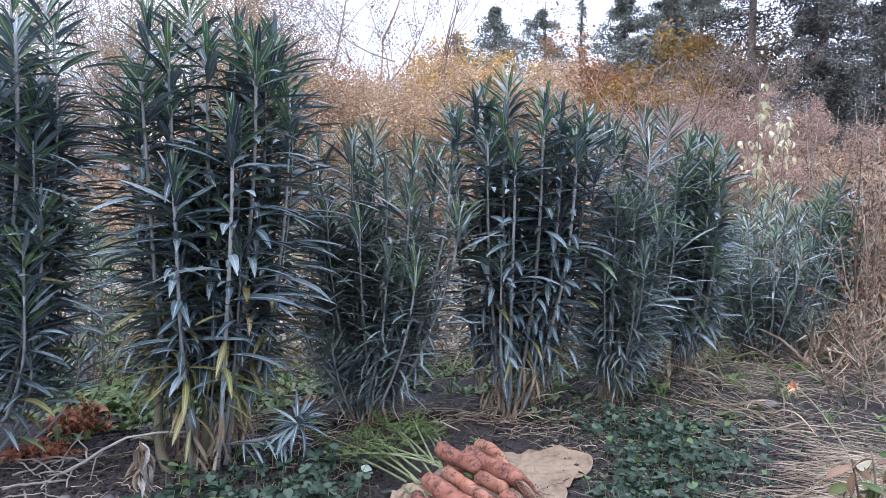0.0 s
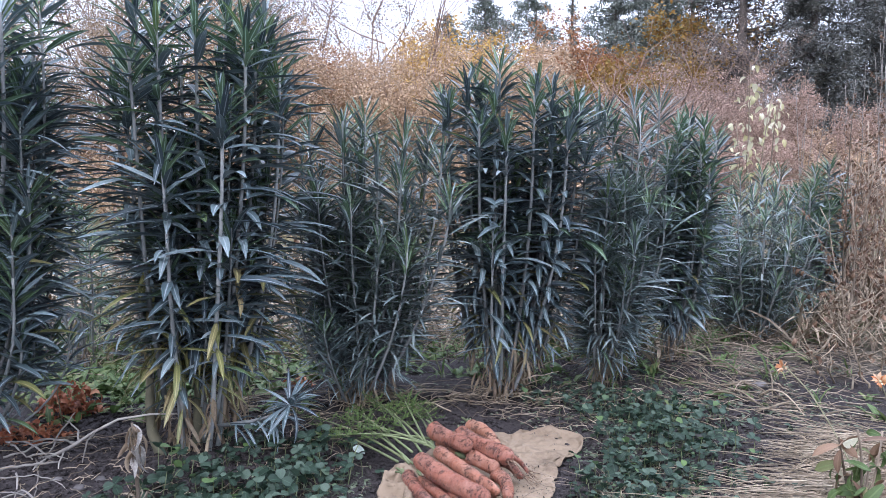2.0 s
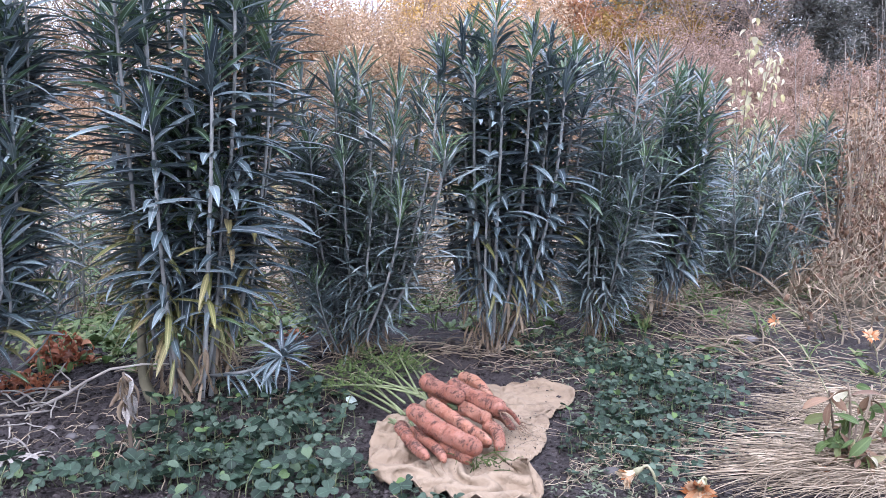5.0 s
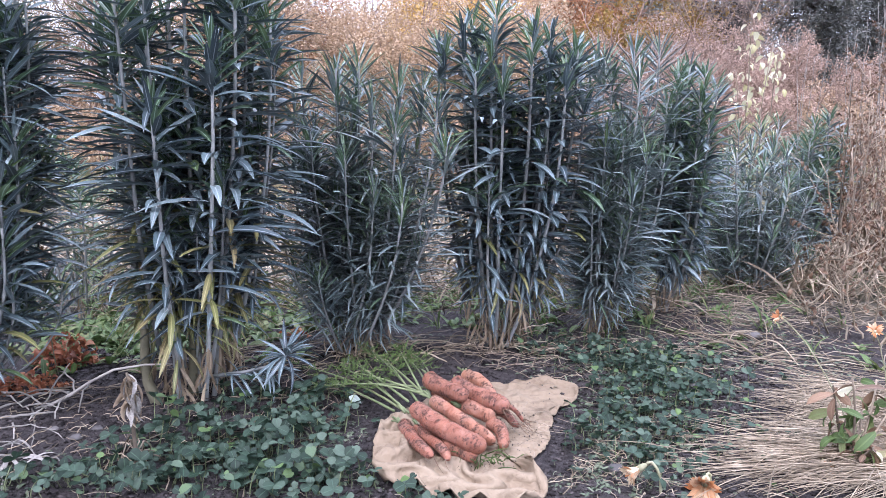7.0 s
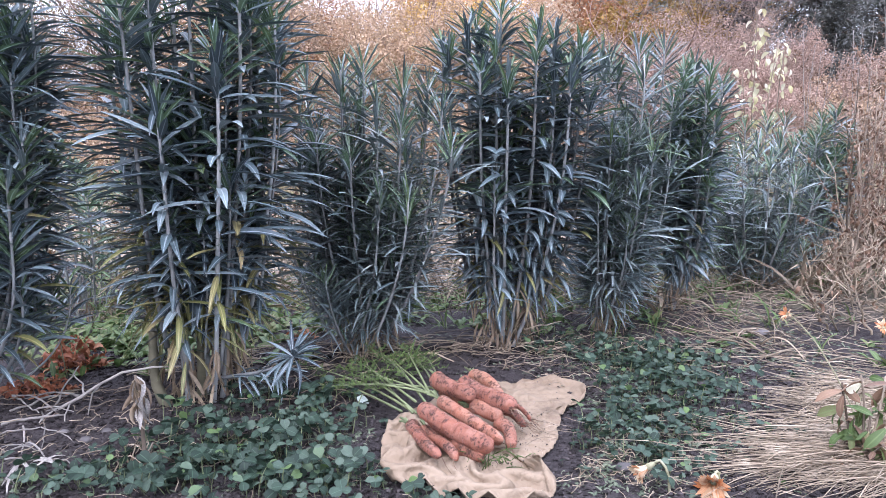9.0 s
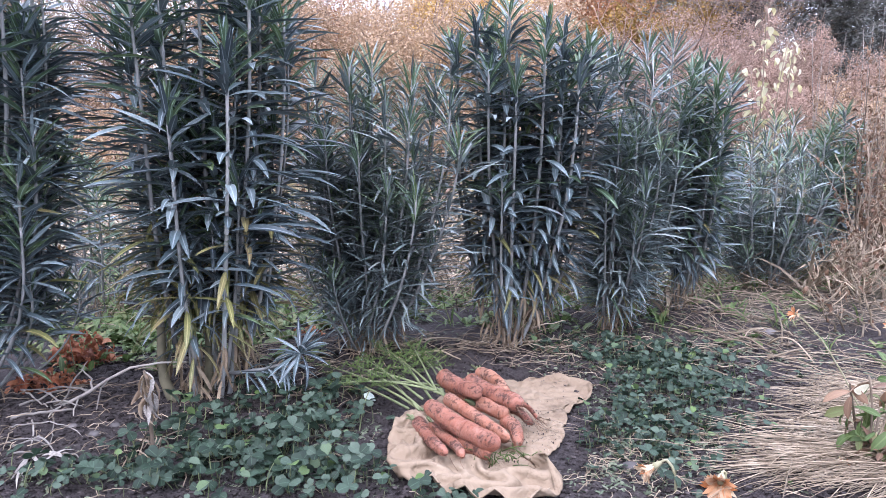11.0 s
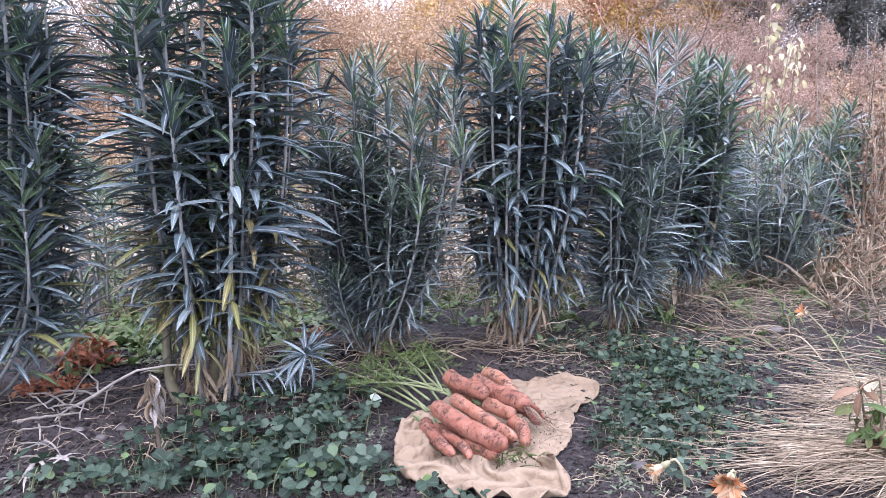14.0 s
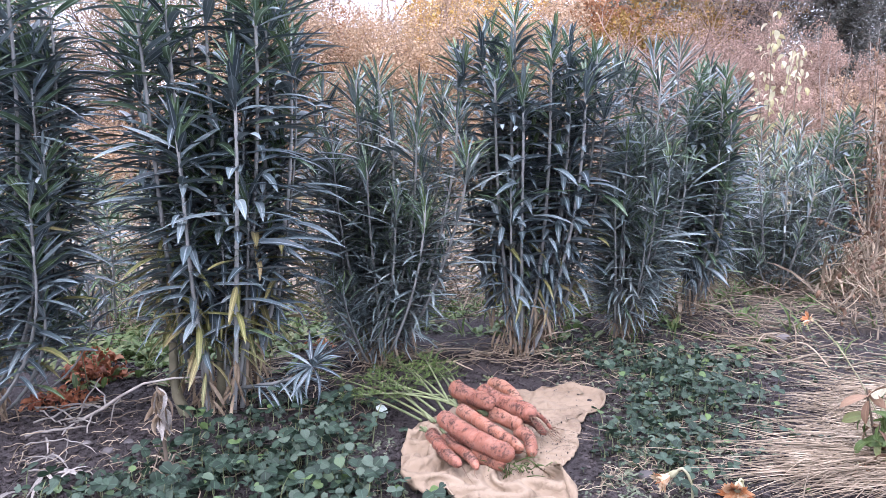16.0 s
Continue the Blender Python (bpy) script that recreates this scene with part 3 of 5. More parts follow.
spurge((1.27, 2.9), [(-0.149, -0.12, 0.366), (-0.111, -0.15, 0.362), (-0.019, -0.15, 0.507), (0.090, -0.13, 0.434), (-0.076, -0.04, 0.525), (0.006, 0.02, 0.556),
        (0.147, 0.02, 0.541), (0.201, 0.00, 0.476), (0.190, -0.08, 0.364), (-0.156, 0.00, 0.388), (0.302, 0.06, 0.433), (0.113, 0.07, 0.563),
        (-0.204, -0.05, 0.283), (0.238, -0.06, 0.235), (-0.100, 0.03, 0.485), (-0.20, -0.06, 0.17), (0.22, -0.10, 0.14), (-0.12, -0.16, 0.16), (0.12, -0.17, 0.17), (0.02, -0.18, 0.25)],
       "low rounded caper spurge with slender green leaves", 17, narrow=True, yellow=0.02, bare=0.06, length=0.14, gap=0.024, droop=0.35, budget=300, fill=130, green=0.2, root=0.1, fan=1.7, lift=0.05, deep=0.2, low=0.35)
spurge((1.66, 3.18), [(-0.046, -0.08, 0.640), (0.057, 0.00, 0.679), (0.131, 0.02, 0.591), (-0.072, -0.10, 0.562), (0.001, -0.12, 0.507), (0.126, -0.03, 0.454)],
       "green caper spurge behind the low bush", 18, length=0.125, yellow=0.04, budget=150, green=0.4, fill=30, root=0.3, fan=1.7)
spurge((1.5, 3.35), [(-0.032, -0.07, 0.643), (-0.100, 0.00, 0.619), (0.103, 0.05, 0.659)],
       "thin pale caper spurge behind the low bush", 19, narrow=True, length=0.13, yellow=0.3, budget=80, green=0.5, fill=3, root=0.3)
spurge((-1.2, 2.5), [(-0.05, 0.00, 0.58), (-0.07, -0.05, 0.53), (0.0, 0.0, 0.50), (0.08, -0.10, 0.42), (0.16, 0.0, 0.48)],
       "small green caper spurge in the back row", 20, fill=4, length=0.13, yellow=0.1, budget=100, green=0.8, root=0.3)


# fallen side shoot with a rosette, lying beside the tall plant
def fallen_shoot():
    r = random.Random(41)
    place = Vector((-0.55, 1.70, 0.0))
    base = thing("fallen_spurge_shoot", place, "blue-green spurge side shoot lying on the soil with a drooping rosette", "plant")
    pts = [Vector(p) for p in ((0.0, 0.0, 0.06), (0.076, -0.03, 0.078), (0.126, -0.03, 0.085), (0.173, -0.035, 0.098), (0.220, -0.04, 0.126))]
    g = Geo()
    tube(g, pts, [0.005, 0.005, 0.0045, 0.004, 0.003], 6)
    stem = part("stem", g.mesh("fallen_stem", [M_STEM]), base)
    for i in range(30):
        s = 0.15 + 0.7 * i / 30
        p = along(pts, s)
        phi = r.uniform(-0.5, 0.5) + (math.pi if i % 2 else 0) * 0.3 + r.choice((-1, 0, 1)) * 1.0
        part("leaf", WIDE_MESH[r.choice((1, 2, 3)), 0], stem, m=leaf_pose(p, phi, r.uniform(-0.5, 0.25), r.gauss(0, 0.4), r.uniform(0.07, 0.11), 0.6))
    for i in range(34):
        part("leaf", WIDE_MESH[r.choice((1, 2, 3)), 0], stem,
             m=leaf_pose(pts[-1], i * 2.4, 1.1 - 1.3 * r.random() - 0.012 * i, r.gauss(0, 0.3), r.uniform(0.07, 0.11), 0.72))


fallen_shoot()


# thick woody foot of the tall plant, bent out of the soil
def woody_foot(place, pts, label):
    base = thing("spurge_root_stock", place, label, "stem")
    g = Geo()
    tube(g, pts, [0.015, 0.014, 0.0125, 0.011, 0.009], 10)
    part("stock", g.mesh("stock", [M_WOODY]), base)


woody_foot((-0.61, 1.645, 0.0), [(0.006, -0.005, -0.02), (-0.018, 0.0, 0.024), (-0.034, 0.0, 0.068), (-0.042, 0.01, 0.115), (-0.042, 0.02, 0.19)],
           "thick yellowish woody foot of the tall spurge")
woody_foot((-0.555, 1.70, 0.0), [(-0.004, 0.0, -0.02), (-0.002, 0.0, 0.04), (0.0, 0.0, 0.09), (0.003, 0.0, 0.15), (0.005, 0.0, 0.22)],
           "pale woody stem foot in the soil")


# ---- cloth with carrots ----
def drape(flat, slack_round, slack_out, start, held, steps):
    """Lets a ring-shaped grid of cloth with too much fabric settle into folds on the ground: flat is its plan, held what stays in place."""
    p = np.concatenate([flat, start[:, :, None]], 2)
    still = p.copy()
    old = p.copy()

    def ties(di, dj, stretch, firm):
        a = p[:p.shape[0] - di] if di else p
        b = np.roll(p, -dj, 1)[di:]
        rest = np.linalg.norm(np.roll(flat, -dj, 1)[di:] - (flat[:flat.shape[0] - di] if di else flat), axis=2)
        k = np.roll(stretch, -dj, 1)[di:] * 0.5 + (stretch[:stretch.shape[0] - di] if di else stretch) * 0.5
        return di, dj, rest * k, firm
    both = np.sqrt((slack_round ** 2 + slack_out ** 2) / 2)
    springs = [ties(0, 1, slack_round, 1.0), ties(1, 0, slack_out, 1.0), ties(1, 1, both, 0.6), ties(1, -1, both, 0.6),
               ties(0, 3, slack_round, 0.22), ties(3, 0, slack_out, 0.22)]
    for step in range(steps):
        speed = (p - old) * 0.9
        old = p.copy()
        p = p + speed
        p[:, :, 2] -= 0.0000015
        for again in range(3):
            push = np.zeros_like(p)
            for di, dj, rest, firm in springs:
                a = p[:p.shape[0] - di] if di else p
                d = np.roll(p, -dj, 1)[di:] - a
                ln = np.maximum(np.linalg.norm(d, axis=2), 1e-6)
                c = d * (firm * 0.5 * (ln - rest) / ln)[:, :, None]
                if di:
                    push[:-di] += c
                    push[di:] -= np.roll(c, dj, 1)
                else:
                    push += c
                    push -= np.roll(c, dj, 1)
            p = p + push * 0.36
            p = p * (1 - held) + still * held
            p[:, :, 2] = np.maximum(p[:, :, 2], 0.003)
    return p


def make_cloth():
    cx, cy = 0.11, 1.50
    # outline as angle (degrees) and reach
    ring = [(-180, 0.217), (-171, 0.221), (-154, 0.242), (-140, 0.271), (-131, 0.292), (-123, 0.291), (-112, 0.283), (-102, 0.303), (-93, 0.313), (-85, 0.323),
            (-77, 0.309), (-72, 0.285), (-69, 0.20), (-62, 0.17), (-53, 0.159), (-30, 0.148), (4, 0.149), (27, 0.188), (35, 0.244), (38, 0.305), (44, 0.359),
            (49, 0.378), (57, 0.373), (66, 0.352), (72, 0.309), (82, 0.323), (93, 0.30), (107, 0.26), (126, 0.22), (158, 0.210), (170, 0.214), (180, 0.217)]
    na, nr = 360, 84
    ang = np.linspace(-180, 180, na, endpoint=False)
    reach = np.interp(ang, [a for a, _ in ring], [b for _, b in ring])
    reach = reach * np.array([1 + 0.03 * noise.noise(Vector((math.cos(radians(a)) * 4, math.sin(radians(a)) * 4, 9))) for a in ang])
    q = np.linspace(0.12, 1.0, nr)
    th = np.radians(ang)
    x = cx + np.cos(th)[None] * reach[None] * q[:, None]
    y = cy + np.sin(th)[None] * reach[None] * q[:, None]
    near = np.clip((1.40 - y) / 0.08, 0, 1)
    west = np.clip((0.0 - x) / 0.05, 0, 1) * np.clip((1.62 - y) / 0.1, 0, 1)
    east = np.clip((x - 0.15) / 0.06, 0, 1) * (1 - near)
    loose = np.maximum(np.maximum(near, west), 0.28 * east) * np.clip((q[:, None] - 0.35) / 0.25, 0, 1)
    seed = np.array([[noise.noise(Vector((a * 34, b * 34, 2.0))) + 0.6 * noise.noise(Vector((a * 80, b * 80, 5.0))) for a, b in zip(ra, rb)] for ra, rb in zip(x, y)])
    u = np.clip((q[:, None] - 0.72) / 0.28, -1, 1)
    start = 0.004 + loose * (0.012 + 0.018 * west) * np.sqrt(1 - u * u) + 0.012 * loose * seed
    held = np.zeros((nr, na, 3))
    held[-1, :, :2] = 1.0
    held[q < 0.36] = 1.0
    v = drape(np.stack([x, y], 2), 1 + 0.26 * loose, 1 + (0.27 + 0.08 * west) * loose, np.maximum(start, 0.003), held, 340)
    g = Geo()
    g.v = [tuple(c) for c in v.reshape(-1, 3).tolist()]
    for j in range(nr - 1):
        for i in range(na):
            i2 = (i + 1) % na
            g.f.append((j * na + i, j * na + i2, (j + 1) * na + i2, (j + 1) * na + i))
    g.f.append(tuple(range(na))[::-1])
    g.uv = [(0.0, 0.0)] * len(g.v)
    g.mi = [0] * len(g.f)
    ob = new("cloth", g.mesh("cloth", [M_CLOTH]))
    sol = ob.modifiers.new("thickness", "SOLIDIFY")
    sol.thickness = 0.0016
    sol.offset = 1
    tagged(ob, "crumpled cream cotton cloth smeared with soil under carrots", "cloth")


make_cloth()


def carrot(head, tip, thick, seed, label, blunt=0.5, roots=0, crown=True, bend=0.006, skin=M_CARROT):
    r = random.Random(seed)
    head, tip = Vector(head), Vector(tip)
    d = tip - head
    length = d.length
    base = thing("carrot", head, label, "carrot", "pile of carrots")
    side = d.cross(Vector((0, 0, 1))).normalized()
    upw = side.cross(d).normalized()
    d.normalize()
    g = Geo()
    n, sides = 60, 22
    ph = r.uniform(0, 6)
    grooves = [(r.uniform(0.05, 0.95), r.uniform(0.03, 0.10)) for _ in range(18)]
    for i in range(n + 1):
        t = i / n
        body = (1 - (1 - blunt) * 0.62 * t) * min(1, (t / 0.06) ** 0.5 if t < 0.06 else 1)
        if t > 0.86:
            body *= max(0.10, math.sqrt(max(0.0, 1 - ((t - 0.86) / 0.142) ** 2)))
        if i == 0:
            body = 0.3
        for p0, dep in grooves:
            body *= 1 - dep * 0.9 * math.exp(-((t - p0) / 0.012) ** 2)
        c = d * (t * length) + side * (bend * math.sin(t * 4 + ph)) + upw * (bend * 0.5 * math.sin(t * 5 + ph * 2))
        for k in range(sides):
            w = 2 * math.pi * k / sides
            lump = 1 + 0.11 * noise.noise(Vector((math.cos(w) * 1.3, math.sin(w) * 1.3, t * 5 + seed * 7))) + 0.03 * noise.noise(Vector((math.cos(w) * 4, math.sin(w) * 4, t * 22 + seed)))
            rr = thick * 0.51 * body * lump
            g.v.append(tuple(c + side * (math.cos(w) * rr) + upw * (math.sin(w) * rr)))
            g.uv.append((k / sides, t))
    for i in range(n):
        for k in range(sides):
            k2 = (k + 1) % sides
            g.f.append((i * sides + k, i * sides + k2, (i + 1) * sides + k2, (i + 1) * sides + k))
    g.f.append(tuple(range(sides))[::-1])
    g.f.append(tuple(n * sides + k for k in range(sides)))
    g.mi = [0] * len(g.f)
    part("root", g.mesh("carrot_root", [skin]), base)
    for k in range(roots):
        g = Geo()
        a = d * (length * r.uniform(0.9, 0.99))
        b = a + d * r.uniform(0.02, 0.05) + side * r.uniform(-0.03, 0.03) - Vector((0, 0, 0.01))
        b.z = max(b.z, 0.012 - head.z)
        tube(g, bent(a, b, 0.004, 0.004, 6, 0.0015, r), [0.0014, 0.0012, 0.001, 0.0008, 0.0006, 0.0005, 0.0003], 5)
        part("root_tip", g.mesh("root_tip", [M_BROWN]), base)
    if crown:
        g = Geo()
        for k in range(5):
            a = Vector((0, 0, 0))
            b = a - d * r.uniform(0.012, 0.028) + side * r.uniform(-0.012, 0.012) + upw * r.uniform(0, 0.012)
            tube(g, bent(a, b, 0.002, 0, 3), [0.003, 0.0028, 0.0024, 0.002], 5)
        part("stalk_stub", g.mesh("stalk_stub", [M_GREEN_STEM]), base)
    return base


carrot((-0.030, 1.460, 0.078), (0.100, 1.312, 0.050), 0.0355, 1, "largest pale orange carrot lying on top of the pile", 1.16, 0, False, skin=M_CARROT_CLEAN)
carrot((0.005, 1.539, 0.066), (0.127, 1.356, 0.050), 0.031, 2, "long orange carrot smeared with dark soil", 0.6)
carrot((0.002, 1.606, 0.090), (0.074, 1.492, 0.082), 0.040, 3, "soil-crusted carrot lying across others", 0.66, 0, skin=M_CARROT_CRUST)
carrot((0.060, 1.600, 0.078), (0.161, 1.470, 0.066), 0.047, 4, "thick carrot with dark crusted soil at its head", 0.66, 3, skin=M_CARROT_CRUST)
carrot((0.072, 1.520, 0.052), (0.141, 1.480, 0.050), 0.034, 5, "short stubby orange carrot", 0.75, 2, skin=M_CARROT_CLEAN)
carrot((-0.060, 1.459, 0.044), (0.010, 1.312, 0.036), 0.029, 6, "small dull carrot on the cloth", 0.55, 1)
carrot((-0.023, 1.454, 0.038), (0.036, 1.306, 0.032), 0.025, 7, "slim carrot half under the large one", 0.5, 1)
carrot((0.042, 1.388, 0.032), (0.082, 1.312, 0.028), 0.030, 8, "carrot tucked under the pile", 0.6, 0)
carrot((0.134, 1.480, 0.036), (0.151, 1.381, 0.028), 0.031, 9, "dirty carrot at the edge of the pile", 0.65, 2)
carrot((0.146, 1.524, 0.040), (0.195, 1.492, 0.024), 0.022, 10, "small carrot caked with soil and root hairs", 0.5, 5, skin=M_CARROT_CRUST)
carrot((0.155, 1.588, 0.040), (0.209, 1.524, 0.020), 0.013, 11, "thin reddish carrot tip pointing off the pile", 0.4, 3)
carrot((0.090, 1.745, 0.050), (0.150, 1.600, 0.048), 0.035, 12, "reddish carrot at the back of the pile", 0.6, skin=M_CARROT_CRUST)
carrot((-0.004, 1.492, 0.032), (0.064, 1.345, 0.028), 0.031, 13, "dull carrot in the bottom layer of the pile", 0.6, 0, False)
carrot((0.071, 1.510, 0.030), (0.124, 1.392, 0.028), 0.028, 14, "soil-stained carrot in the bottom layer", 0.6, 1, False)
carrot((0.013, 1.670, 0.042), (0.075, 1.555, 0.038), 0.034, 15, "dark dirty carrot under the crossing ones", 0.6, 0, False, skin=M_CARROT_CRUST)


def feather(geo, a, b, r, size=0.05, mat=0):
    """A finely cut leaf along a stalk."""
    pts = bent(a, b, 0.012, r.uniform(-0.012, 0.012), 7, 0.0, r)
    d = (pts[-1] - pts[0]).normalized()
    s = d.cross(Vector((0, 0, 1))).normalized()
    for i in range(3, 8):
        for sg in (-1, 1):
            q = pts[i] + s * (sg * size * (1 - (i - 3) / 7) * r.uniform(0.6, 1.0)) + d * size * 0.5 + Vector((0, 0, r.uniform(-0.01, 0.015)))
            for j in range(5):
                t = 0.2 + 0.8 * j / 5
                c = pts[i].lerp(q, t)
                for sg2 in (-1, 1):
                    e = c + (d * r.uniform(0.3, 1.0) + s * (sg2 * r.uniform(0.3, 1.0))).normalized() * r.uniform(0.006, 0.014) + Vector((0, 0, r.uniform(-0.004, 0.008)))
                    w = (e - c).cross(Vector((0, 0, 1))).normalized() * 0.0017
                    geo.add([c - w, c + w, e + w * 0.5, e - w * 0.5], [(0, 1, 2, 3)], None, mat)
    return pts


def carrot_tops():
    r = random.Random(77)
    base = thing("carrot_greens", (-0.065, 1.52, 0.035), "bright green feathery carrot tops spread over the soil", "carrot greens")
    ends = [(-0.17, 0.18, 0.01), (-0.21, 0.26, 0.0), (-0.16, 0.24, 0.02), (-0.12, 0.30, 0.03), (-0.08, 0.33, 0.05), (-0.22, 0.16, 0.01),
            (-0.05, 0.30, 0.04), (-0.25, 0.30, 0.01), (-0.10, 0.36, 0.03), (0.0, 0.32, 0.05), (-0.13, 0.21, 0.03), (-0.15, 0.36, 0.01), (0.03, 0.36, 0.02), (-0.03, 0.38, 0.02)]
    for e in ends:
        g = Geo()
        a = Vector((r.uniform(-0.01, 0.05), r.uniform(-0.02, 0.05), r.uniform(0.0, 0.02))) if r.random() < 0.45 else Vector((r.uniform(0.05, 0.08), r.uniform(0.03, 0.09), 0.03))
        leaf = Geo()
        pts = feather(leaf, a, Vector(e) + Vector((r.uniform(-0.02, 0.02), r.uniform(-0.02, 0.02), 0)), r)
        tube(g, pts, [0.003, 0.0028, 0.0025, 0.0022, 0.002, 0.0016, 0.0012, 0.0009], 5)
        st = part("stalk", g.mesh("carrot_leaf_stalk", [M_GREEN_STEM]), base)
        part("feathery_leaf", leaf.mesh("feathery_leaf", [M_FEATHER], False), st, kind="stuff")


carrot_tops()


# ---- clover ----
def clover_mesh(seed):
    """A stalk with three round leaflets."""
    r = random.Random(seed)
    g = Geo()
    h = 1.0
    lean = (r.uniform(-0.25, 0.25), r.uniform(-0.25, 0.25))
    pts = bent((0, 0, -0.1), (lean[0], lean[1], h), 0.0, 0.1, 4)
    tube(g, pts, [0.022, 0.02, 0.018, 0.017, 0.016], 4, 1)
    tip = pts[-1]
    a0 = r.uniform(0, 6)
    for k in range(3):
        phi = a0 + k * 2.094 + r.gauss(0, 0.12)
        el = r.uniform(-0.9, 0.75)
        size = r.uniform(0.28, 0.44)
        rot = np.array(turn(phi, el, r.gauss(0, 0.25)))
        vs, uv, fs = [], [], []
        for i in range(6):
            t = i / 5
            w = 0.47 * (math.sin(math.pi * min(1, t ** 1.25 * 0.86 + 0.03)) ** 0.7)
            for u in (-1, 0, 1):
                notch = 0.10 if (i == 5 and u == 0) else 0.0
                vs.append((t - notch, u * w, abs(u) * w * 0.32 - 0.2 * t * t))
                uv.append((0.5 + 0.5 * u, t))
        for i in range(5):
            for u in (0, 1):
                a = i * 3 + u
                fs.append((a, a + 1, a + 4, a + 3))
        q = (np.array(vs) * size) @ rot.T + np.array(tip)
        g.add(q.tolist(), fs, uv, 0)
    return g


CLOVER_GEO = [clover_mesh(s) for s in range(60, 68)]
CLOVER = [g.mesh("clover_sprig", [M_CLOVER, M_GREEN_STEM]) for g in CLOVER_GEO]


def clover_patch(spots, label, seed, singles=130, extra=0):
    """spots: x, y, spread x, spread y, sprigs, height."""
    r = random.Random(seed)
    base = thing("clover_patch", (spots[0][0], spots[0][1], 0), label, "clover")
    o = Vector((spots[0][0], spots[0][1], 0))
    rest = Geo()
    left = singles
    for x, y, sx, sy, n, h in spots:
        for i in range(n):
            px, py = r.gauss(x, sx), r.gauss(y, sy)
            if ((px - 0.10) / 0.20) ** 2 + ((py - 1.57) / 0.29) ** 2 < 1.0 or (abs(px - 0.27) < 0.13 and abs(py - 1.72) < 0.12):
                continue
            k = h * r.uniform(0.45, 1.2)
            gz = bump_height(px, py)
            v = r.randrange(len(CLOVER))
            m = Matrix.Translation(Vector((px, py, gz)) - o) @ Matrix.Rotation(r.gauss(0, 0.45), 4, "X") @ Matrix.Rotation(r.uniform(0, 6.28), 4, "Z") @ Matrix.Diagonal((k, k, k * r.uniform(0.25, 1.1), 1))
            if left > 0 and r.random() < 0.75:
                part("clover_sprig", CLOVER[v], base, m=m)
                left -= 1
            else:
                src = CLOVER_GEO[v]
                nb = len(rest.v)
                rest.v.extend([tuple(m @ Vector(p)) for p in src.v])
                rest.f.extend([tuple(a + nb for a in f) for f in src.f])
                rest.uv.extend(src.uv)
                rest.mi.extend(src.mi)
    if rest.v:
        part("clover_foliage", rest.mesh("clover_foliage", [M_CLOVER, M_GREEN_STEM]), base, kind="stuff")


clover_patch([(-0.38, 1.38, 0.09, 0.06, 120, 0.056), (-0.28, 1.51, 0.07, 0.07, 100, 0.052), (-0.27, 1.66, 0.05, 0.07, 46, 0.048), (-0.31, 1.28, 0.08, 0.04, 70, 0.054),
              (-0.62, 1.27, 0.08, 0.03, 60, 0.05), (-0.52, 1.46, 0.06, 0.07, 60, 0.052), (-0.45, 1.66, 0.05, 0.05, 26, 0.048), (-0.17, 1.29, 0.05, 0.04, 40, 0.052),
              (-0.57, 1.32, 0.07, 0.03, 40, 0.052), (-0.02, 1.20, 0.03, 0.02, 16, 0.05)],
             "blue-green clover spreading over the soil beside the cloth", 81, 240)
clover_patch([(0.52, 1.90, 0.09, 0.10, 170, 0.044), (0.64, 1.92, 0.08, 0.09, 130, 0.046), (0.41, 1.62, 0.06, 0.10, 120, 0.042), (0.50, 1.52, 0.08, 0.08, 150, 0.042), (0.62, 1.70, 0.07, 0.09, 130, 0.044),
              (0.32, 1.43, 0.04, 0.06, 36, 0.042), (0.38, 2.06, 0.07, 0.05, 40, 0.05), (0.42, 1.34, 0.06, 0.05, 34, 0.042)],
             "low dark green clover beside the straw", 82, 240)


# ---- weeds, grass and litter on the ground ----
WEED_SHAPES = [leaf_shape(w, a, 0.25, 4) for w, a in ((0.35, 0.5), (0.45, 0.8), (0.25, 0.4))]
GRASS_SHAPES = [leaf_shape(w, a, 0.3, 4, full=0.5, peak=0.25) for w, a in ((0.04, 0.8), (0.05, 1.3), (0.035, 0.5))]


def weeds(name, spots, shapes, material, size, label, category, seed, per=7, up=(0.2, 1.1)):
    r = random.Random(seed)
    g = Geo()
    for x, y, sx, sy, n in spots:
        for i in range(n):
            px, py = r.gauss(x, sx), r.gauss(y, sy)
            if ((px - 0.10) / 0.24) ** 2 + ((py - 1.57) / 0.33) ** 2 < 1.0 or py < 0.9:
                continue
            gz = bump_height(px, py) - 0.003
            for k in range(per):
                placed(r.choice(shapes), g, (px + r.gauss(0, 0.01), py + r.gauss(0, 0.01), gz), r.uniform(0, 6.28), r.uniform(*up), r.gauss(0, 0.3), size * r.uniform(0.5, 1.2))
    ob = new(name, g.mesh(name, [material]))
    return tagged(ob, label, category, kind="stuff")


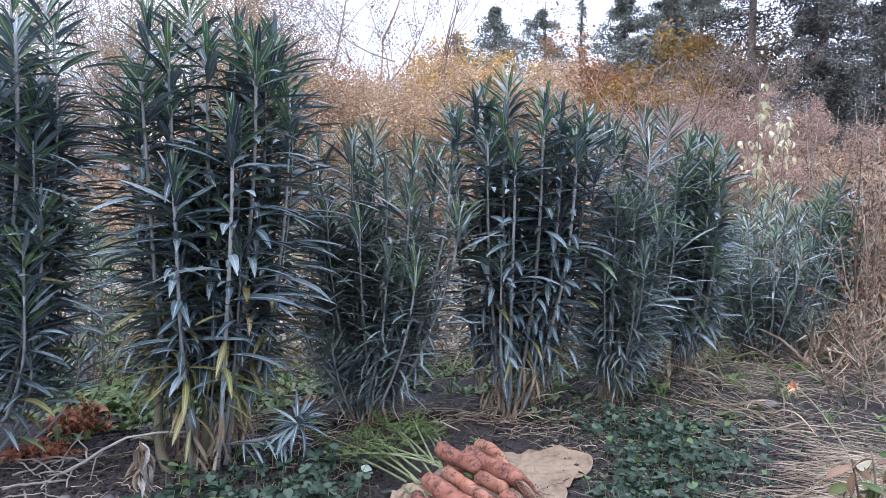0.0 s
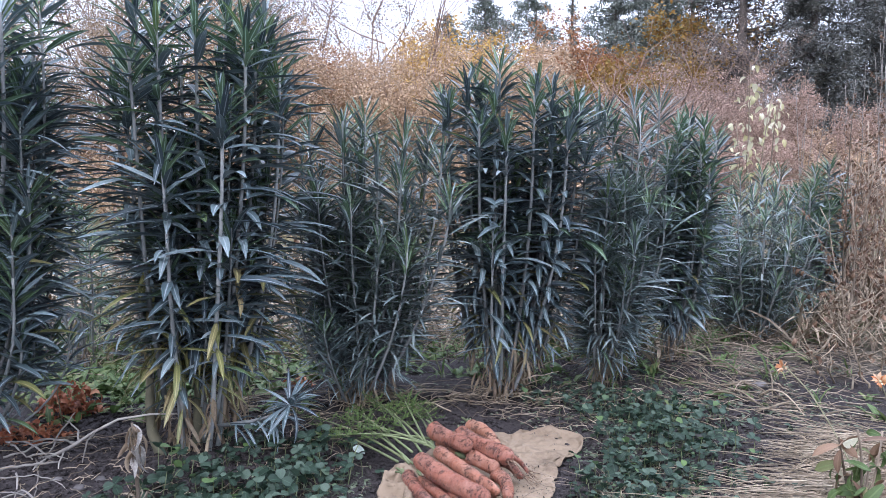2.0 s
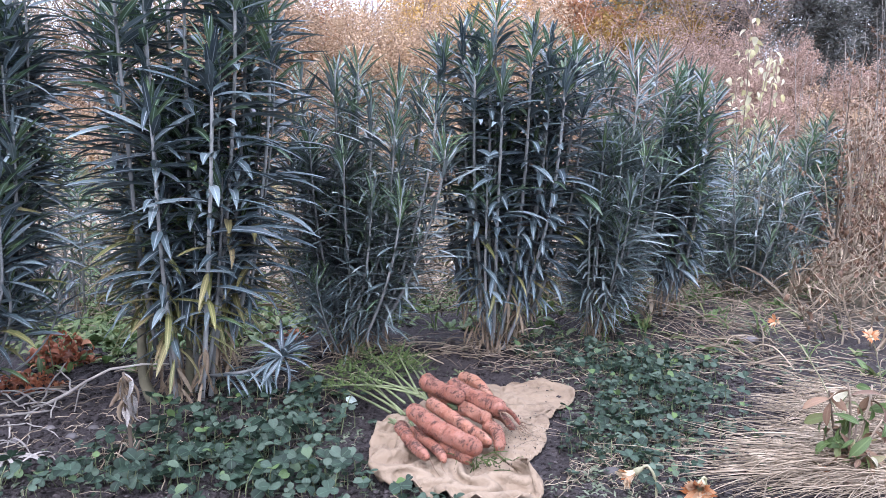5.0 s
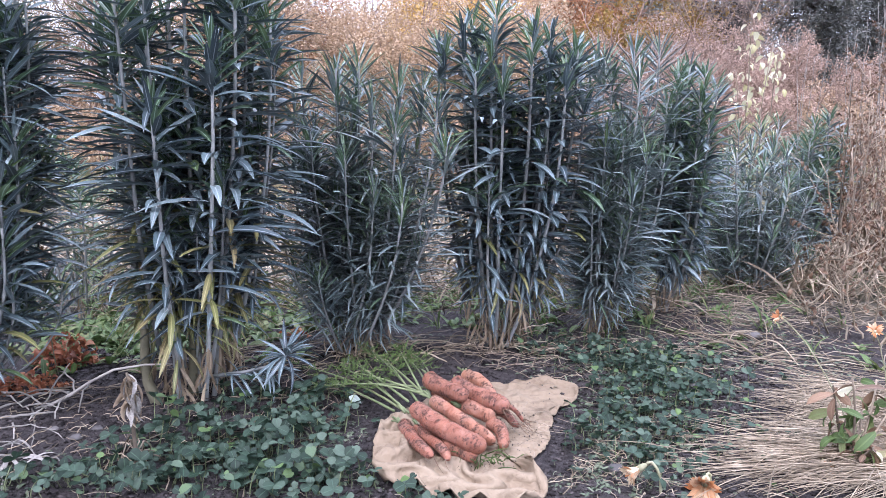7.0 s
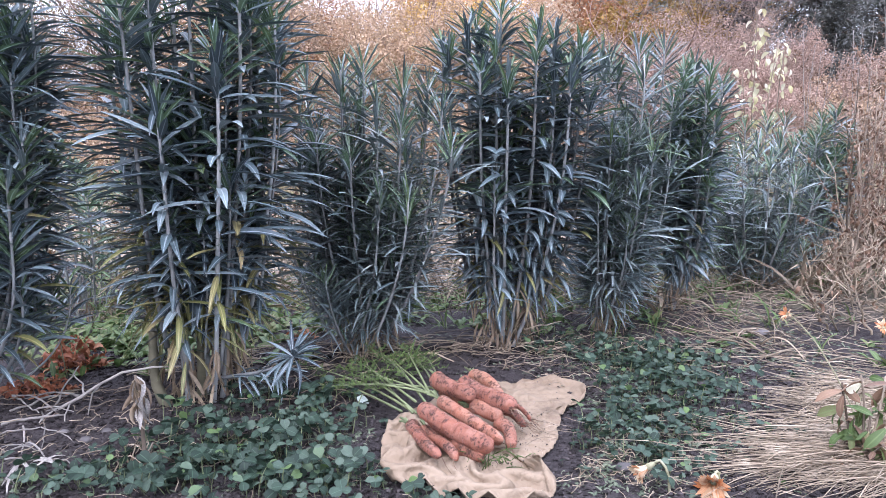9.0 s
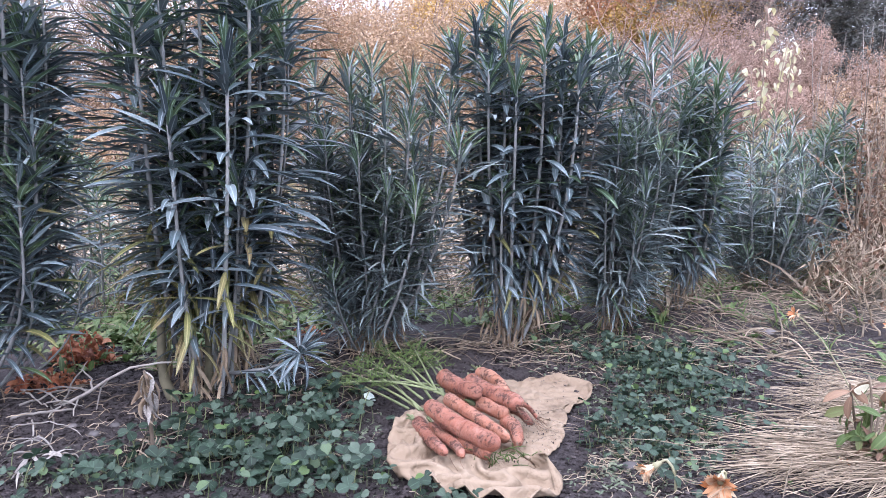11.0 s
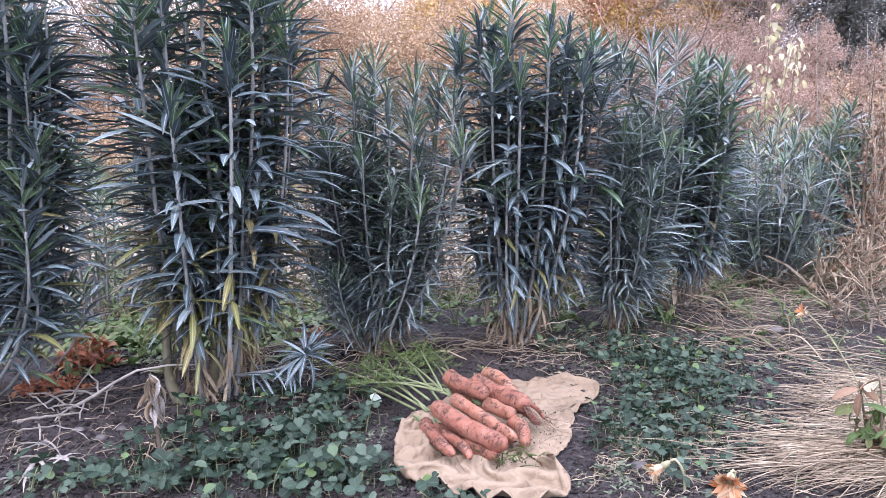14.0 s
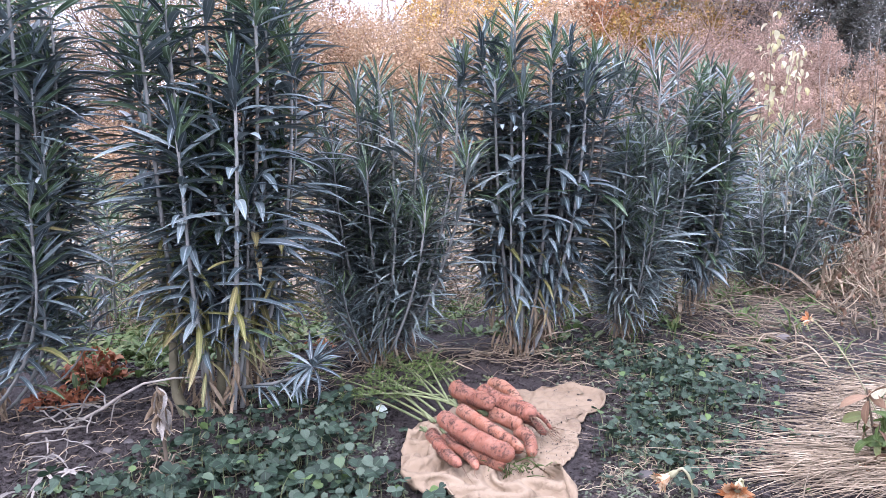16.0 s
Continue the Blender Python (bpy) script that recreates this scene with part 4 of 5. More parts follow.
weeds("low_weeds", [(-1.15, 2.35, 0.25, 0.25, 160), (-0.85, 2.25, 0.15, 0.1, 80), (0.35, 2.35, 0.15, 0.08, 24), (0.95, 2.4, 0.25, 0.2, 14),
                    (-0.5, 2.4, 0.2, 0.2, 60), (1.0, 2.0, 0.2, 0.12, 5), (0.1, 2.75, 0.6, 0.2, 170), (-0.3, 3.3, 0.8, 0.3, 160)],
      WEED_SHAPES, M_WEED, 0.055, "small bright green weeds among the stems", "weeds", 91)
weeds("ground_cover", [(0.5, 1.75, 0.16, 0.22, 640), (0.4, 1.42, 0.12, 0.12, 280), (0.29, 1.30, 0.08, 0.07, 110), (0.95, 2.0, 0.15, 0.12, 160), (-0.35, 1.42, 0.16, 0.13, 260), (-0.7, 1.3, 0.12, 0.08, 60), (0.7, 2.0, 0.15, 0.12, 200), (0.95, 2.2, 0.2, 0.15, 320), (0.35, 2.2, 0.2, 0.08, 160), (-0.85, 2.3, 0.2, 0.15, 160)],
      WEED_SHAPES, M_COVER, 0.018, "tiny grey-green creeping weeds between clover", "weeds", 94, 6, (-0.1, 0.8))
weeds("grass_tufts", [(-1.2, 2.6, 0.4, 0.3, 120), (1.0, 2.75, 0.3, 0.2, 30), (0.3, 2.6, 0.4, 0.2, 80), (1.1, 2.1, 0.2, 0.2, 7)  , (-0.05, 1.85, 0.1, 0.06, 4)],
      GRASS_SHAPES, M_WEED, 0.12, "thin green grass tufts on the garden bed", "grass", 92, 6, (0.5, 1.4))
weeds("dry_grass", [(0.2, 3.4, 0.9, 0.3, 260), (0.4, 4.6, 1.8, 0.6, 700), (2.2, 3.6, 0.5, 0.5, 350), (-1.6, 4.6, 1.0, 0.5, 400)],
      GRASS_SHAPES, M_STRAW, 0.26, "pale dry grass behind the plants", "grass", 93, 6, (0.6, 1.45))


def stalks(name, spots, radius, material, label, category, seed, lift=0.02, sides=4, singles=0, piece=""):
    """spots: x, y, spread x, spread y, number, length, heading in degrees, spread of heading."""
    r = random.Random(seed)
    g = Geo()
    base = thing(name, (spots[0][0], spots[0][1], 0), label, category) if singles else None
    for x, y, sx, sy, n, ln, head, hs in spots:
        for i in range(n):
            px, py = r.gauss(x, sx), r.gauss(y, sy)
            a = radians(r.gauss(head, hs))
            k = ln * r.uniform(0.5, 1.25)
            p = Vector((px, py, bump_height(px, py) + r.uniform(0.002, lift)))
            q = p + Vector((math.cos(a) * k, math.sin(a) * k, 0))
            q.z = bump_height(q.x, q.y) + r.uniform(0.002, lift)
            if any(((c.x - 0.10) / 0.23) ** 2 + ((c.y - 1.57) / 0.33) ** 2 < 1.0 for c in (p, q, (p + q) / 2)):
                continue
            w = radius * r.uniform(0.6, 1.3)
            own = singles > 0 and i % 3 == 0
            one = Geo() if own else g
            if singles:
                p, q = p - base.location, q - base.location
            tube(one, bent(p, q, r.uniform(0, lift * 0.5), r.gauss(0, 0.02 if singles else 0.06) * k, 5, 0.001 if singles else 0.0045, r), [w, w, w * 0.9, w * 0.8, w * 0.7, w * 0.4], sides)
            if own:
                part(piece, one.mesh(piece, [material]), base)
    if singles:
        part("bottom_layer", g.mesh(name, [material]), base, kind="stuff")
        return base
    ob = new(name, g.mesh(name, [material]))
    return tagged(ob, label, category, kind="stuff")


stalks("straw_heap", [(1.06, 1.52, 0.08, 0.07, 300, 0.24, 182, 30), (1.12, 1.64, 0.08, 0.06, 130, 0.24, 165, 34), (0.98, 1.40, 0.10, 0.06, 300, 0.25, 184, 24),
                      (0.84, 1.31, 0.10, 0.04, 230, 0.25, 184, 22), (0.98, 1.27, 0.10, 0.05, 150, 0.26, 188, 28), (0.96, 1.62, 0.07, 0.05, 36, 0.16, 150, 40)],
       0.0010, M_STRAW, "fan of pale flattened straw on the soil", "straw", 101, 0.034, singles=1, piece="straw")
stalks("stem_litter", [(0.1, 2.05, 0.45, 0.08, 110, 0.13, 10, 50), (-0.88, 1.72, 0.12, 0.08, 16, 0.10, 20, 60), (0.85, 2.15, 0.2, 0.12, 45, 0.14, 150, 60), (1.05, 2.35, 0.2, 0.15, 70, 0.16, 120, 70), (1.02, 2.08, 0.16, 0.14, 50, 0.13, 110, 70),
                       (0.5, 1.5, 0.25, 0.2, 26, 0.08, 90, 90), (-0.3, 1.75, 0.25, 0.15, 70, 0.12, 30, 60), (-0.85, 1.38, 0.14, 0.10, 10, 0.07, 30, 70), (-0.62, 1.48, 0.09, 0.10, 16, 0.08, 30, 60), (1.4, 2.6, 0.3, 0.3, 160, 0.2, 90, 80), (1.25, 2.5, 0.2, 0.15, 80, 0.16, 100, 70)],
       0.0013, M_DEAD, "dry brown stems scattered on the soil", "plant litter", 102, 0.018)
stalks("straw_litter", [(0.10, 2.04, 0.3, 0.05, 90, 0.12, 5, 40), (-0.95, 1.50, 0.12, 0.10, 10, 0.08, 20, 50), (1.0, 2.15, 0.12, 0.10, 16, 0.14, 150, 30), (0.95, 1.92, 0.12, 0.08, 14, 0.24, 155, 25), (-0.45, 1.85, 0.2, 0.08, 50, 0.12, 10, 40)],
       0.0014, M_STRAW, "pale broken stalks lying at the foot of the plants", "plant litter", 104, 0.03)
stalks("rear_litter", [(0.0, 2.75, 0.7, 0.22, 520, 0.2, 10, 70), (0.2, 3.4, 0.9, 0.3, 520, 0.26, 10, 70), (-1.3, 2.8, 0.4, 0.3, 160, 0.2, 20, 70)],
       0.0017, M_DEAD, "tangled brown dead stems behind the plants", "plant litter", 105, 0.09)
stalks("root_fibres", [(-0.92, 1.44, 0.10, 0.12, 34, 0.04, 30, 80), (-0.66, 1.46, 0.1, 0.12, 50, 0.04, 30, 80), (-0.35, 1.42, 0.2, 0.12, 80, 0.07, 60, 90), (0.4, 1.5, 0.15, 0.2, 150, 0.07, 60, 90), (0.3, 1.32, 0.08, 0.07, 60, 0.05, 60, 90), (0.2, 1.85, 0.15, 0.06, 50, 0.08, 20, 60)],
       0.0009, M_STRAW, "thin pale dead runners among the clover", "plant litter", 103, 0.012)


def clods():
    r = random.Random(111)
    g = Geo()
    ico = [(0, 0, 1), (0.89, 0, 0.45), (0.28, 0.85, 0.45), (-0.72, 0.53, 0.45), (-0.72, -0.53, 0.45), (0.28, -0.85, 0.45),
           (0.72, 0.53, -0.45), (-0.28, 0.85, -0.45), (-0.89, 0, -0.45), (-0.28, -0.85, -0.45), (0.72, -0.53, -0.45), (0, 0, -1)]
    tri = [(0, i, i % 5 + 1) for i in range(1, 6)] + [(i, (i % 5) + 6, i % 5 + 1) for i in range(1, 6)] + \
          [(i, (i - 2) % 5 + 6, (i - 1) % 5 + 6) for i in range(1, 6)] + [(11, (i - 1) % 5 + 6, (i - 2) % 5 + 6) for i in range(1, 6)]
    for i in range(30000):
        x, y = r.uniform(-1.05, 0.95), 1.12 + 1.0 * r.random() ** 1.4
        if ((x - 0.08) / 0.19) ** 2 + ((y - 1.57) / 0.29) ** 2 < 1.0:
            continue
        s = min(0.0075, 0.0010 + r.expovariate(640))
        g.add([(x + vx * s * r.uniform(0.5, 1.5), y + vy * s * r.uniform(0.5, 1.5), bump_height(x, y) + s * 0.15 + vz * s * 0.75 * r.uniform(0.7, 1.2)) for vx, vy, vz in ico], tri)
    tagged(new("soil_clods", g.mesh("soil_clods", [M_CLOD], False)), "dark crumbs and clods of garden soil", "soil", kind="stuff")
    for k, (x, y, s) in enumerate([(-0.80, 1.52, 0.008), (-0.72, 1.45, 0.010), (-0.84, 1.46, 0.006), (-0.70, 1.50, 0.009), (0.36, 1.33, 0.013), (0.66, 1.77, 0.013), (1.0, 2.2, 0.022)]):
        bm = bmesh.new()
        bmesh.ops.create_icosphere(bm, subdivisions=3, radius=1.0)
        for v in bm.verts:
            v.co *= 1 + 0.18 * noise.noise(v.co * 1.3 + Vector((k * 5, 0, 0)))
            v.co = Vector((v.co.x * s * 1.3, v.co.y * s, v.co.z * s * 0.7))
        me = bpy.data.meshes.new("stone")
        bm.to_mesh(me)
        bm.free()
        me.materials.append(M_STONE)
        me.polygons.foreach_set("use_smooth", [True] * len(me.polygons))
        ob = new("stone", me)
        ob.location = (x, y, bump_height(x, y) + s * 0.25)
        tagged(ob, "small rounded grey stone half sunk in the soil", "stone", "stones on the bed")


clods()


def cloth_crumbs():
    """Soil crumbs and root hairs shaken off on the cloth."""
    r = random.Random(119)
    g = Geo()
    for i in range(300):
        x, y = (r.gauss(0.195, 0.028), r.gauss(1.50, 0.06)) if i < 200 else (r.gauss(0.12, 0.03), r.gauss(1.33, 0.015))
        s = 0.0003 + min(0.0016, r.expovariate(2800))
        z = 0.010 + (0.006 if y < 1.4 else 0.0)
        top = [(x + s * math.cos(a) * r.uniform(0.7, 1.3), y + s * math.sin(a) * r.uniform(0.7, 1.3), z) for a in (0, 1.26, 2.5, 3.8, 5.0)]
        g.add(top + [(x, y, z + s * 1.3), (x, y, z - s * 2)], [(0, 1, 5), (1, 2, 5), (2, 3, 5), (3, 4, 5), (4, 0, 5), (1, 0, 6), (2, 1, 6), (3, 2, 6), (4, 3, 6), (0, 4, 6)])
    tagged(new("soil_crumbs", g.mesh("soil_crumbs", [M_CLOD])), "dark soil crumbs scattered on the cloth", "soil", kind="stuff")
    g = Geo()
    for i in range(26):
        a = Vector((r.gauss(0.19, 0.03), r.gauss(1.50, 0.05), r.uniform(0.018, 0.03)))
        b = a + Vector((r.gauss(0.02, 0.03), r.gauss(-0.01, 0.03), -0.004))
        tube(g, bent(a, b, r.uniform(0, 0.012), r.gauss(0, 0.008), 5, 0.001, r), [0.0006, 0.0006, 0.0005, 0.0005, 0.0004, 0.0003], 4)
    leafy = Geo()
    for i in range(34):
        a = Vector((r.gauss(0.115, 0.028), r.gauss(1.325, 0.014), r.uniform(0.014, 0.03)))
        b = a + Vector((r.gauss(0, 0.016), r.gauss(0, 0.012), r.uniform(-0.004, 0.016)))
        tube(leafy, bent(a, b, 0.004, r.gauss(0, 0.004), 3), [0.0012, 0.0011, 0.0009, 0.0005], 4)
    tagged(new("leaf_scraps", leafy.mesh("leaf_scraps", [M_FEATHER])), "scraps of green carrot leaf lying on the cloth", "plant litter", kind="stuff")
    tagged(new("root_hairs", g.mesh("root_hairs", [M_DEAD])), "fine tangled root hairs beside the carrot tips", "plant litter", kind="stuff")


cloth_crumbs()


def dry_sticks():
    r = random.Random(115)
    for x, y, z, ang, ln, rad in [(0.83, 2.15, 0.03, -58, 0.20, 0.0036), (0.88, 2.37, 0.05, -60, 0.17, 0.003), (0.90, 2.20, 0.03, 5, 0.14, 0.0034), (1.08, 2.33, 0.05, -110, 0.28, 0.003),
                                  (0.89, 1.95, 0.02, 27, 0.19, 0.0032), (1.05, 1.92, 0.02, 2, 0.16, 0.0034), (0.96, 2.10, 0.06, -75, 0.18, 0.003), (-0.15, 2.02, 0.03, 20, 0.24, 0.0034), (-0.10, 1.90, 0.03, 4, 0.15, 0.003), (0.20, 2.10, 0.02, 12, 0.2, 0.0028)]:
        a = radians(ang)
        d = Vector((math.cos(a) * ln, math.sin(a) * ln, 0))
        g = Geo()
        tube(g, bent((0, 0, 0.004), d + Vector((0, 0, 0.006)), z * 0.7, r.gauss(0, 0.012), 7, 0.002, r), [rad * (1 - 0.07 * k) for k in range(8)], 6)
        ob = new("dry_stalk", g.mesh("dry_stalk", [M_STRAW]))
        ob.location = (x, y, bump_height(x, y))
        tagged(ob, "long pale dry stalk lying on the garden soil", "stalk", "dry stalks on the bed")


dry_sticks()


# ---- loose dry things on the left of the bed ----
def leaf_pile(name, x, y, z0, n, sx, sy, h, material, size, label, category, seed):
    r = random.Random(seed)
    base = thing(name, (x, y, 0), label, category)
    shapes = [leaf_shape(w, a, f, 5, twist=t) for w, a, f, t in ((0.35, 2.0, 0.7, 0.5), (0.3, 2.6, 0.9, -0.8), (0.45, 1.5, 0.6, 0.3), (0.25, 3.0, 0.5, 1.0))]
    meshes = []
    for s in shapes:
        g = Geo()
        g.add(s[0].tolist(), s[1], s[2])
        meshes.append(g.mesh("curled_leaf", [material]))
    for i in range(n):
        u = r.uniform(0, 6.28)
        q = math.sqrt(r.random())
        px, py = math.cos(u) * q * sx, math.sin(u) * q * sy
        pz = bump_height(x + px, y + py) + z0 + r.random() * h * (1 - q * q)
        part("curled_leaf", r.choice(meshes), base, m=leaf_pose((px, py, pz), r.uniform(0, 6.28), r.uniform(-0.5, 0.9), r.gauss(0, 0.7), size * r.uniform(0.6, 1.2)))


leaf_pile("dead_leaf_clump", -0.99, 1.96, 0.0, 170, 0.085, 0.06, 0.09, M_RUST, 0.045, "rust-red heap of curled dead leaves", "dead leaves", 121)
leaf_pile("dead_leaf_clump", -0.98, 1.77, 0.0, 110, 0.10, 0.06, 0.04, M_RUST, 0.04, "flat rusty scatter of dead leaves", "dead leaves", 122)
leaf_pile("dead_leaf_clump", -0.42, 2.25, 0.0, 26, 0.05, 0.04, 0.03, M_RUST, 0.04, "few rusty dead leaves between stems", "dead leaves", 123)


def twig_branch():
    r = random.Random(131)
    base = thing("dead_branch", (-0.90, 1.62, 0.0), "bent grey dead stalk lying beside the tall spurge", "branch")
    g = Geo()
    tube(g, [(-0.03, 0.02, 0.004), (0.036, 0.0, 0.022), (0.09, 0.0, 0.05), (0.136, 0.0, 0.08), (0.19, 0.0, 0.108), (0.26, 0.005, 0.118), (0.316, 0.02, 0.114)],
         [0.0046, 0.0044, 0.004, 0.0034, 0.0028, 0.0024, 0.0018], 7)
    main = part("stalk", g.mesh("dead_stalk", [M_GREY]), base)
    for a, b in (((0.085, 0.0, 0.048), (0.082, -0.07, 0.0)), ((0.04, 0.0, 0.02), (0.035, -0.12, 0.0)), ((0.136, 0.0, 0.08), (0.12, -0.04, 0.0)), ((0.02, 0.01, 0.02), (0.055, 0.08, 0.10)),
                 ((0.10, 0.0, 0.055), (0.02, 0.10, 0.07)), ((-0.03, 0.02, 0.01), (0.09, -0.03, 0.03)), ((0.09, 0.0, 0.05), (-0.06, 0.05, 0.03)), ((0.03, 0.0, 0.02), (-0.10, 0.06, 0.035))):
        g = Geo()
        tube(g, bent(a, b, 0.012, 0.006, 6, 0.003, r), [0.0026, 0.0024, 0.0022, 0.002, 0.0017, 0.0014, 0.001], 5)
        part("side_twig", g.mesh("side_twig", [M_GREY]), main)


twig_branch()


def grey_stalks():
    """Bleached bent stalks strewn over the soil."""
    r = random.Random(137)
    for pts, rad in (([(-1.03, 1.73), (-0.95, 1.65), (-0.89, 1.60)], 0.0036), ([(-0.86, 1.40), (-0.79, 1.395), (-0.738, 1.37), (-0.70, 1.355)], 0.0032),
                     ([(-0.83, 1.40), (-0.80, 1.33), (-0.76, 1.25)], 0.0038), ([(-0.89, 1.53), (-0.83, 1.41)], 0.003), ([(-0.88, 1.43), (-0.84, 1.48)], 0.003),
                     ([(-0.95, 1.55), (-0.876, 1.558), (-0.82, 1.60)], 0.0055), ([(-0.93, 1.50), (-0.85, 1.52), (-0.77, 1.50)], 0.0026), ([(-0.90, 1.62), (-0.83, 1.50), (-0.80, 1.42)], 0.0026),
                     ([(-0.97, 1.62), (-0.90, 1.70), (-0.84, 1.73)], 0.004)):
        o = Vector((pts[0][0], pts[0][1], 0))
        line = []
        for (x0, y0), (x1, y1) in zip(pts, pts[1:]):
            for k in range(5):
                x, y = x0 + (x1 - x0) * k / 5, y0 + (y1 - y0) * k / 5
                line.append(Vector((x, y, bump_height(x, y) + rad * 0.6 + 0.012 * abs(noise.noise(Vector((x * 14, y * 14, 3.0)))))) - o)
        g = Geo()
        n = len(line)
        tube(g, [p + Vector((r.gauss(0, 0.0015), r.gauss(0, 0.0015), 0)) for p in line], [0.75 * rad * (1 - 0.5 * k / n) for k in range(n)], 6)
        ob = new("bleached_stalk", g.mesh("bleached_stalk", [M_GREY]))
        ob.location = o
        tagged(ob, "bleached grey bent stalk lying on the soil", "stalk", "bleached stalks on the bed")


grey_stalks()


def wilted_plant(place, label, seed):
    r = random.Random(seed)
    base = thing("wilted_plant", place, label, "dead plant")
    g = Geo()
    pts = [Vector(p) for p in ((0.004, -0.004, -0.02), (0.0, 0.0, 0.05), (-0.002, 0.002, 0.10), (0.0, 0.0, 0.15), (-0.006, 0.0, 0.195))]
    tube(g, pts, [0.0048, 0.0042, 0.004, 0.0034, 0.0026], 6)
    st = part("stem", g.mesh("wilted_stem", [M_DEAD]), base)
    shapes = [leaf_shape(w, a, 0.8, 6, twist=t) for w, a, t in ((0.20, 0.9, 1.8), (0.26, 1.5, -1.6), (0.17, 0.8, 1.2))]
    for i in range(46):
        g = Geo()
        s = shapes[i % 3]
        g.add(s[0].tolist(), s[1], s[2])
        part("withered_leaf", g.mesh("withered_leaf", [M_TAN if i % 3 else M_GREY]), st,
             m=leaf_pose(along(pts, r.uniform(0.62, 1.0)), r.uniform(0, 6.28), r.uniform(-1.45, -0.8), r.gauss(0, 0.9), r.uniform(0.028, 0.065)))
    for i in range(9):
        g = Geo()
        a = along(pts, r.uniform(0.1, 0.3))
        tube(g, bent(a, Vector((r.uniform(-0.06, 0.06), r.uniform(-0.05, 0.05), 0.002)), 0.03, 0.01, 5, 0.003, r), 0.0014, 4)
        part("dry_root", g.mesh("dry_root", [M_DEAD]), st)


wilted_plant((-0.557, 1.342, 0.0), "withered grey-brown plant with hanging crumpled leaves", 141)


def fallen_leaves():
    r = random.Random(151)
    for i, (x, y, a, ln) in enumerate([(-0.76, 1.36, 200, 0.13), (-0.74, 1.30, 150, 0.11), (-0.80, 1.28, 80, 0.12), (-0.72, 1.38, 240, 0.10), (-0.70, 1.33, 170, 0.12), (-0.80, 1.42, 190, 0.13),
                                      (-0.83, 1.36, 20, 0.12), (-0.77, 1.25, 110, 0.11), (-0.86, 1.45, 330, 0.12), (-0.74, 1.44, 160, 0.11), (-0.82, 1.31, 260, 0.13), (-0.68, 1.28, 60, 0.09), (0.66, 1.615, 20, 0.05)]):
        g = Geo()
        s = leaf_shape(0.06, 1.1, 0.5, 6, twist=r.uniform(-0.9, 0.9))
        g.add(s[0].tolist(), s[1], s[2])
        ob = new("fallen_leaf", g.mesh("fallen_leaf", [M_GREY]))
        ob.matrix_basis = leaf_pose((x, y, bump_height(x, y) + 0.004), radians(a), 0.45, r.gauss(0, 0.3), ln)
        tagged(ob, "long grey shrivelled spurge leaf on the soil", "leaf", "fallen leaves")


fallen_leaves()


def silver_leaf():
    base = thing("pale_leaf_sprig", (-0.18, 1.56, 0.0), "silvery leaf on a thin stalk among clover", "weed")
    g = Geo()
    tube(g, bent((0.0, -0.05, 0.0), (0.015, 0.06, 0.05), 0.02, 0.0, 5), 0.0014, 4)
    part("stalk", g.mesh("stalk", [M_GREEN_STEM]), base)
    g = Geo()
    s = leaf_shape(0.62, 0.3, 0.2, 6, full=0.6, peak=0.35)
    g.add(s[0].tolist(), s[1], s[2])
    part("leaf", g.mesh("silver_leaf", [M_WHITE_LEAF]), base, m=leaf_pose((0.0, 0.05, 0.045), radians(-20), -0.3, 0.5, 0.032))


silver_leaf()


# ---- marigolds ----
PETAL = leaf_shape(0.21, 0.7, 0.35, 4, full=0.5, peak=0.6)


def marigold(name, foot, head, tilt, size, mat, opened, label, seed, petals=40, group="marigold flowers"):
    r = random.Random(seed)
    base = thing(name, foot, label, "flower", group)
    d = Vector(head) - Vector(foot)
    g = Geo()
    pts = bent((0, 0, -0.02), d, 0.03, 0.012, 8, 0.0012, r)
    tube(g, pts, [0.0026 if size > 0.03 else 0.0014] * 9, 6)
    part("stalk", g.mesh("flower_stalk", [M_PALE_STEM]), base)
    ax = Vector(tilt).normalized()
    q = ax.to_track_quat("Z", "Y").to_matrix()
    g = Geo()
    tube(g, [d - ax * size * 0.15, d, d + ax * size * 0.25, d + ax * size * 0.45], [0.003, size * 0.15, size * 0.19, size * 0.16], 10)
    part("calyx", g.mesh("calyx", [M_PALE_STEM]), base)
    for i in range(petals):
        g = Geo()
        u = i * 2.4
        el = r.uniform(*opened)
        rot = q @ turn(u, el, r.gauss(0, 0.3))
        g.add(PETAL[0].tolist(), PETAL[1], PETAL[2])
        p = d + ax * size * 0.3 + q @ Vector((math.cos(u), math.sin(u), 0)) * size * 0.15
        ln = size * r.uniform(0.75, 1.1)
        part("petal", g.mesh("petal", [mat if r.random() < (0.45 if 0.03 < size < 0.04 else 0.8) else M_PETAL_PALE]), base, m=Matrix.Translation(p) @ rot.to_4x4() @ Matrix.Diagonal((ln, ln * 1.1, ln, 1)))


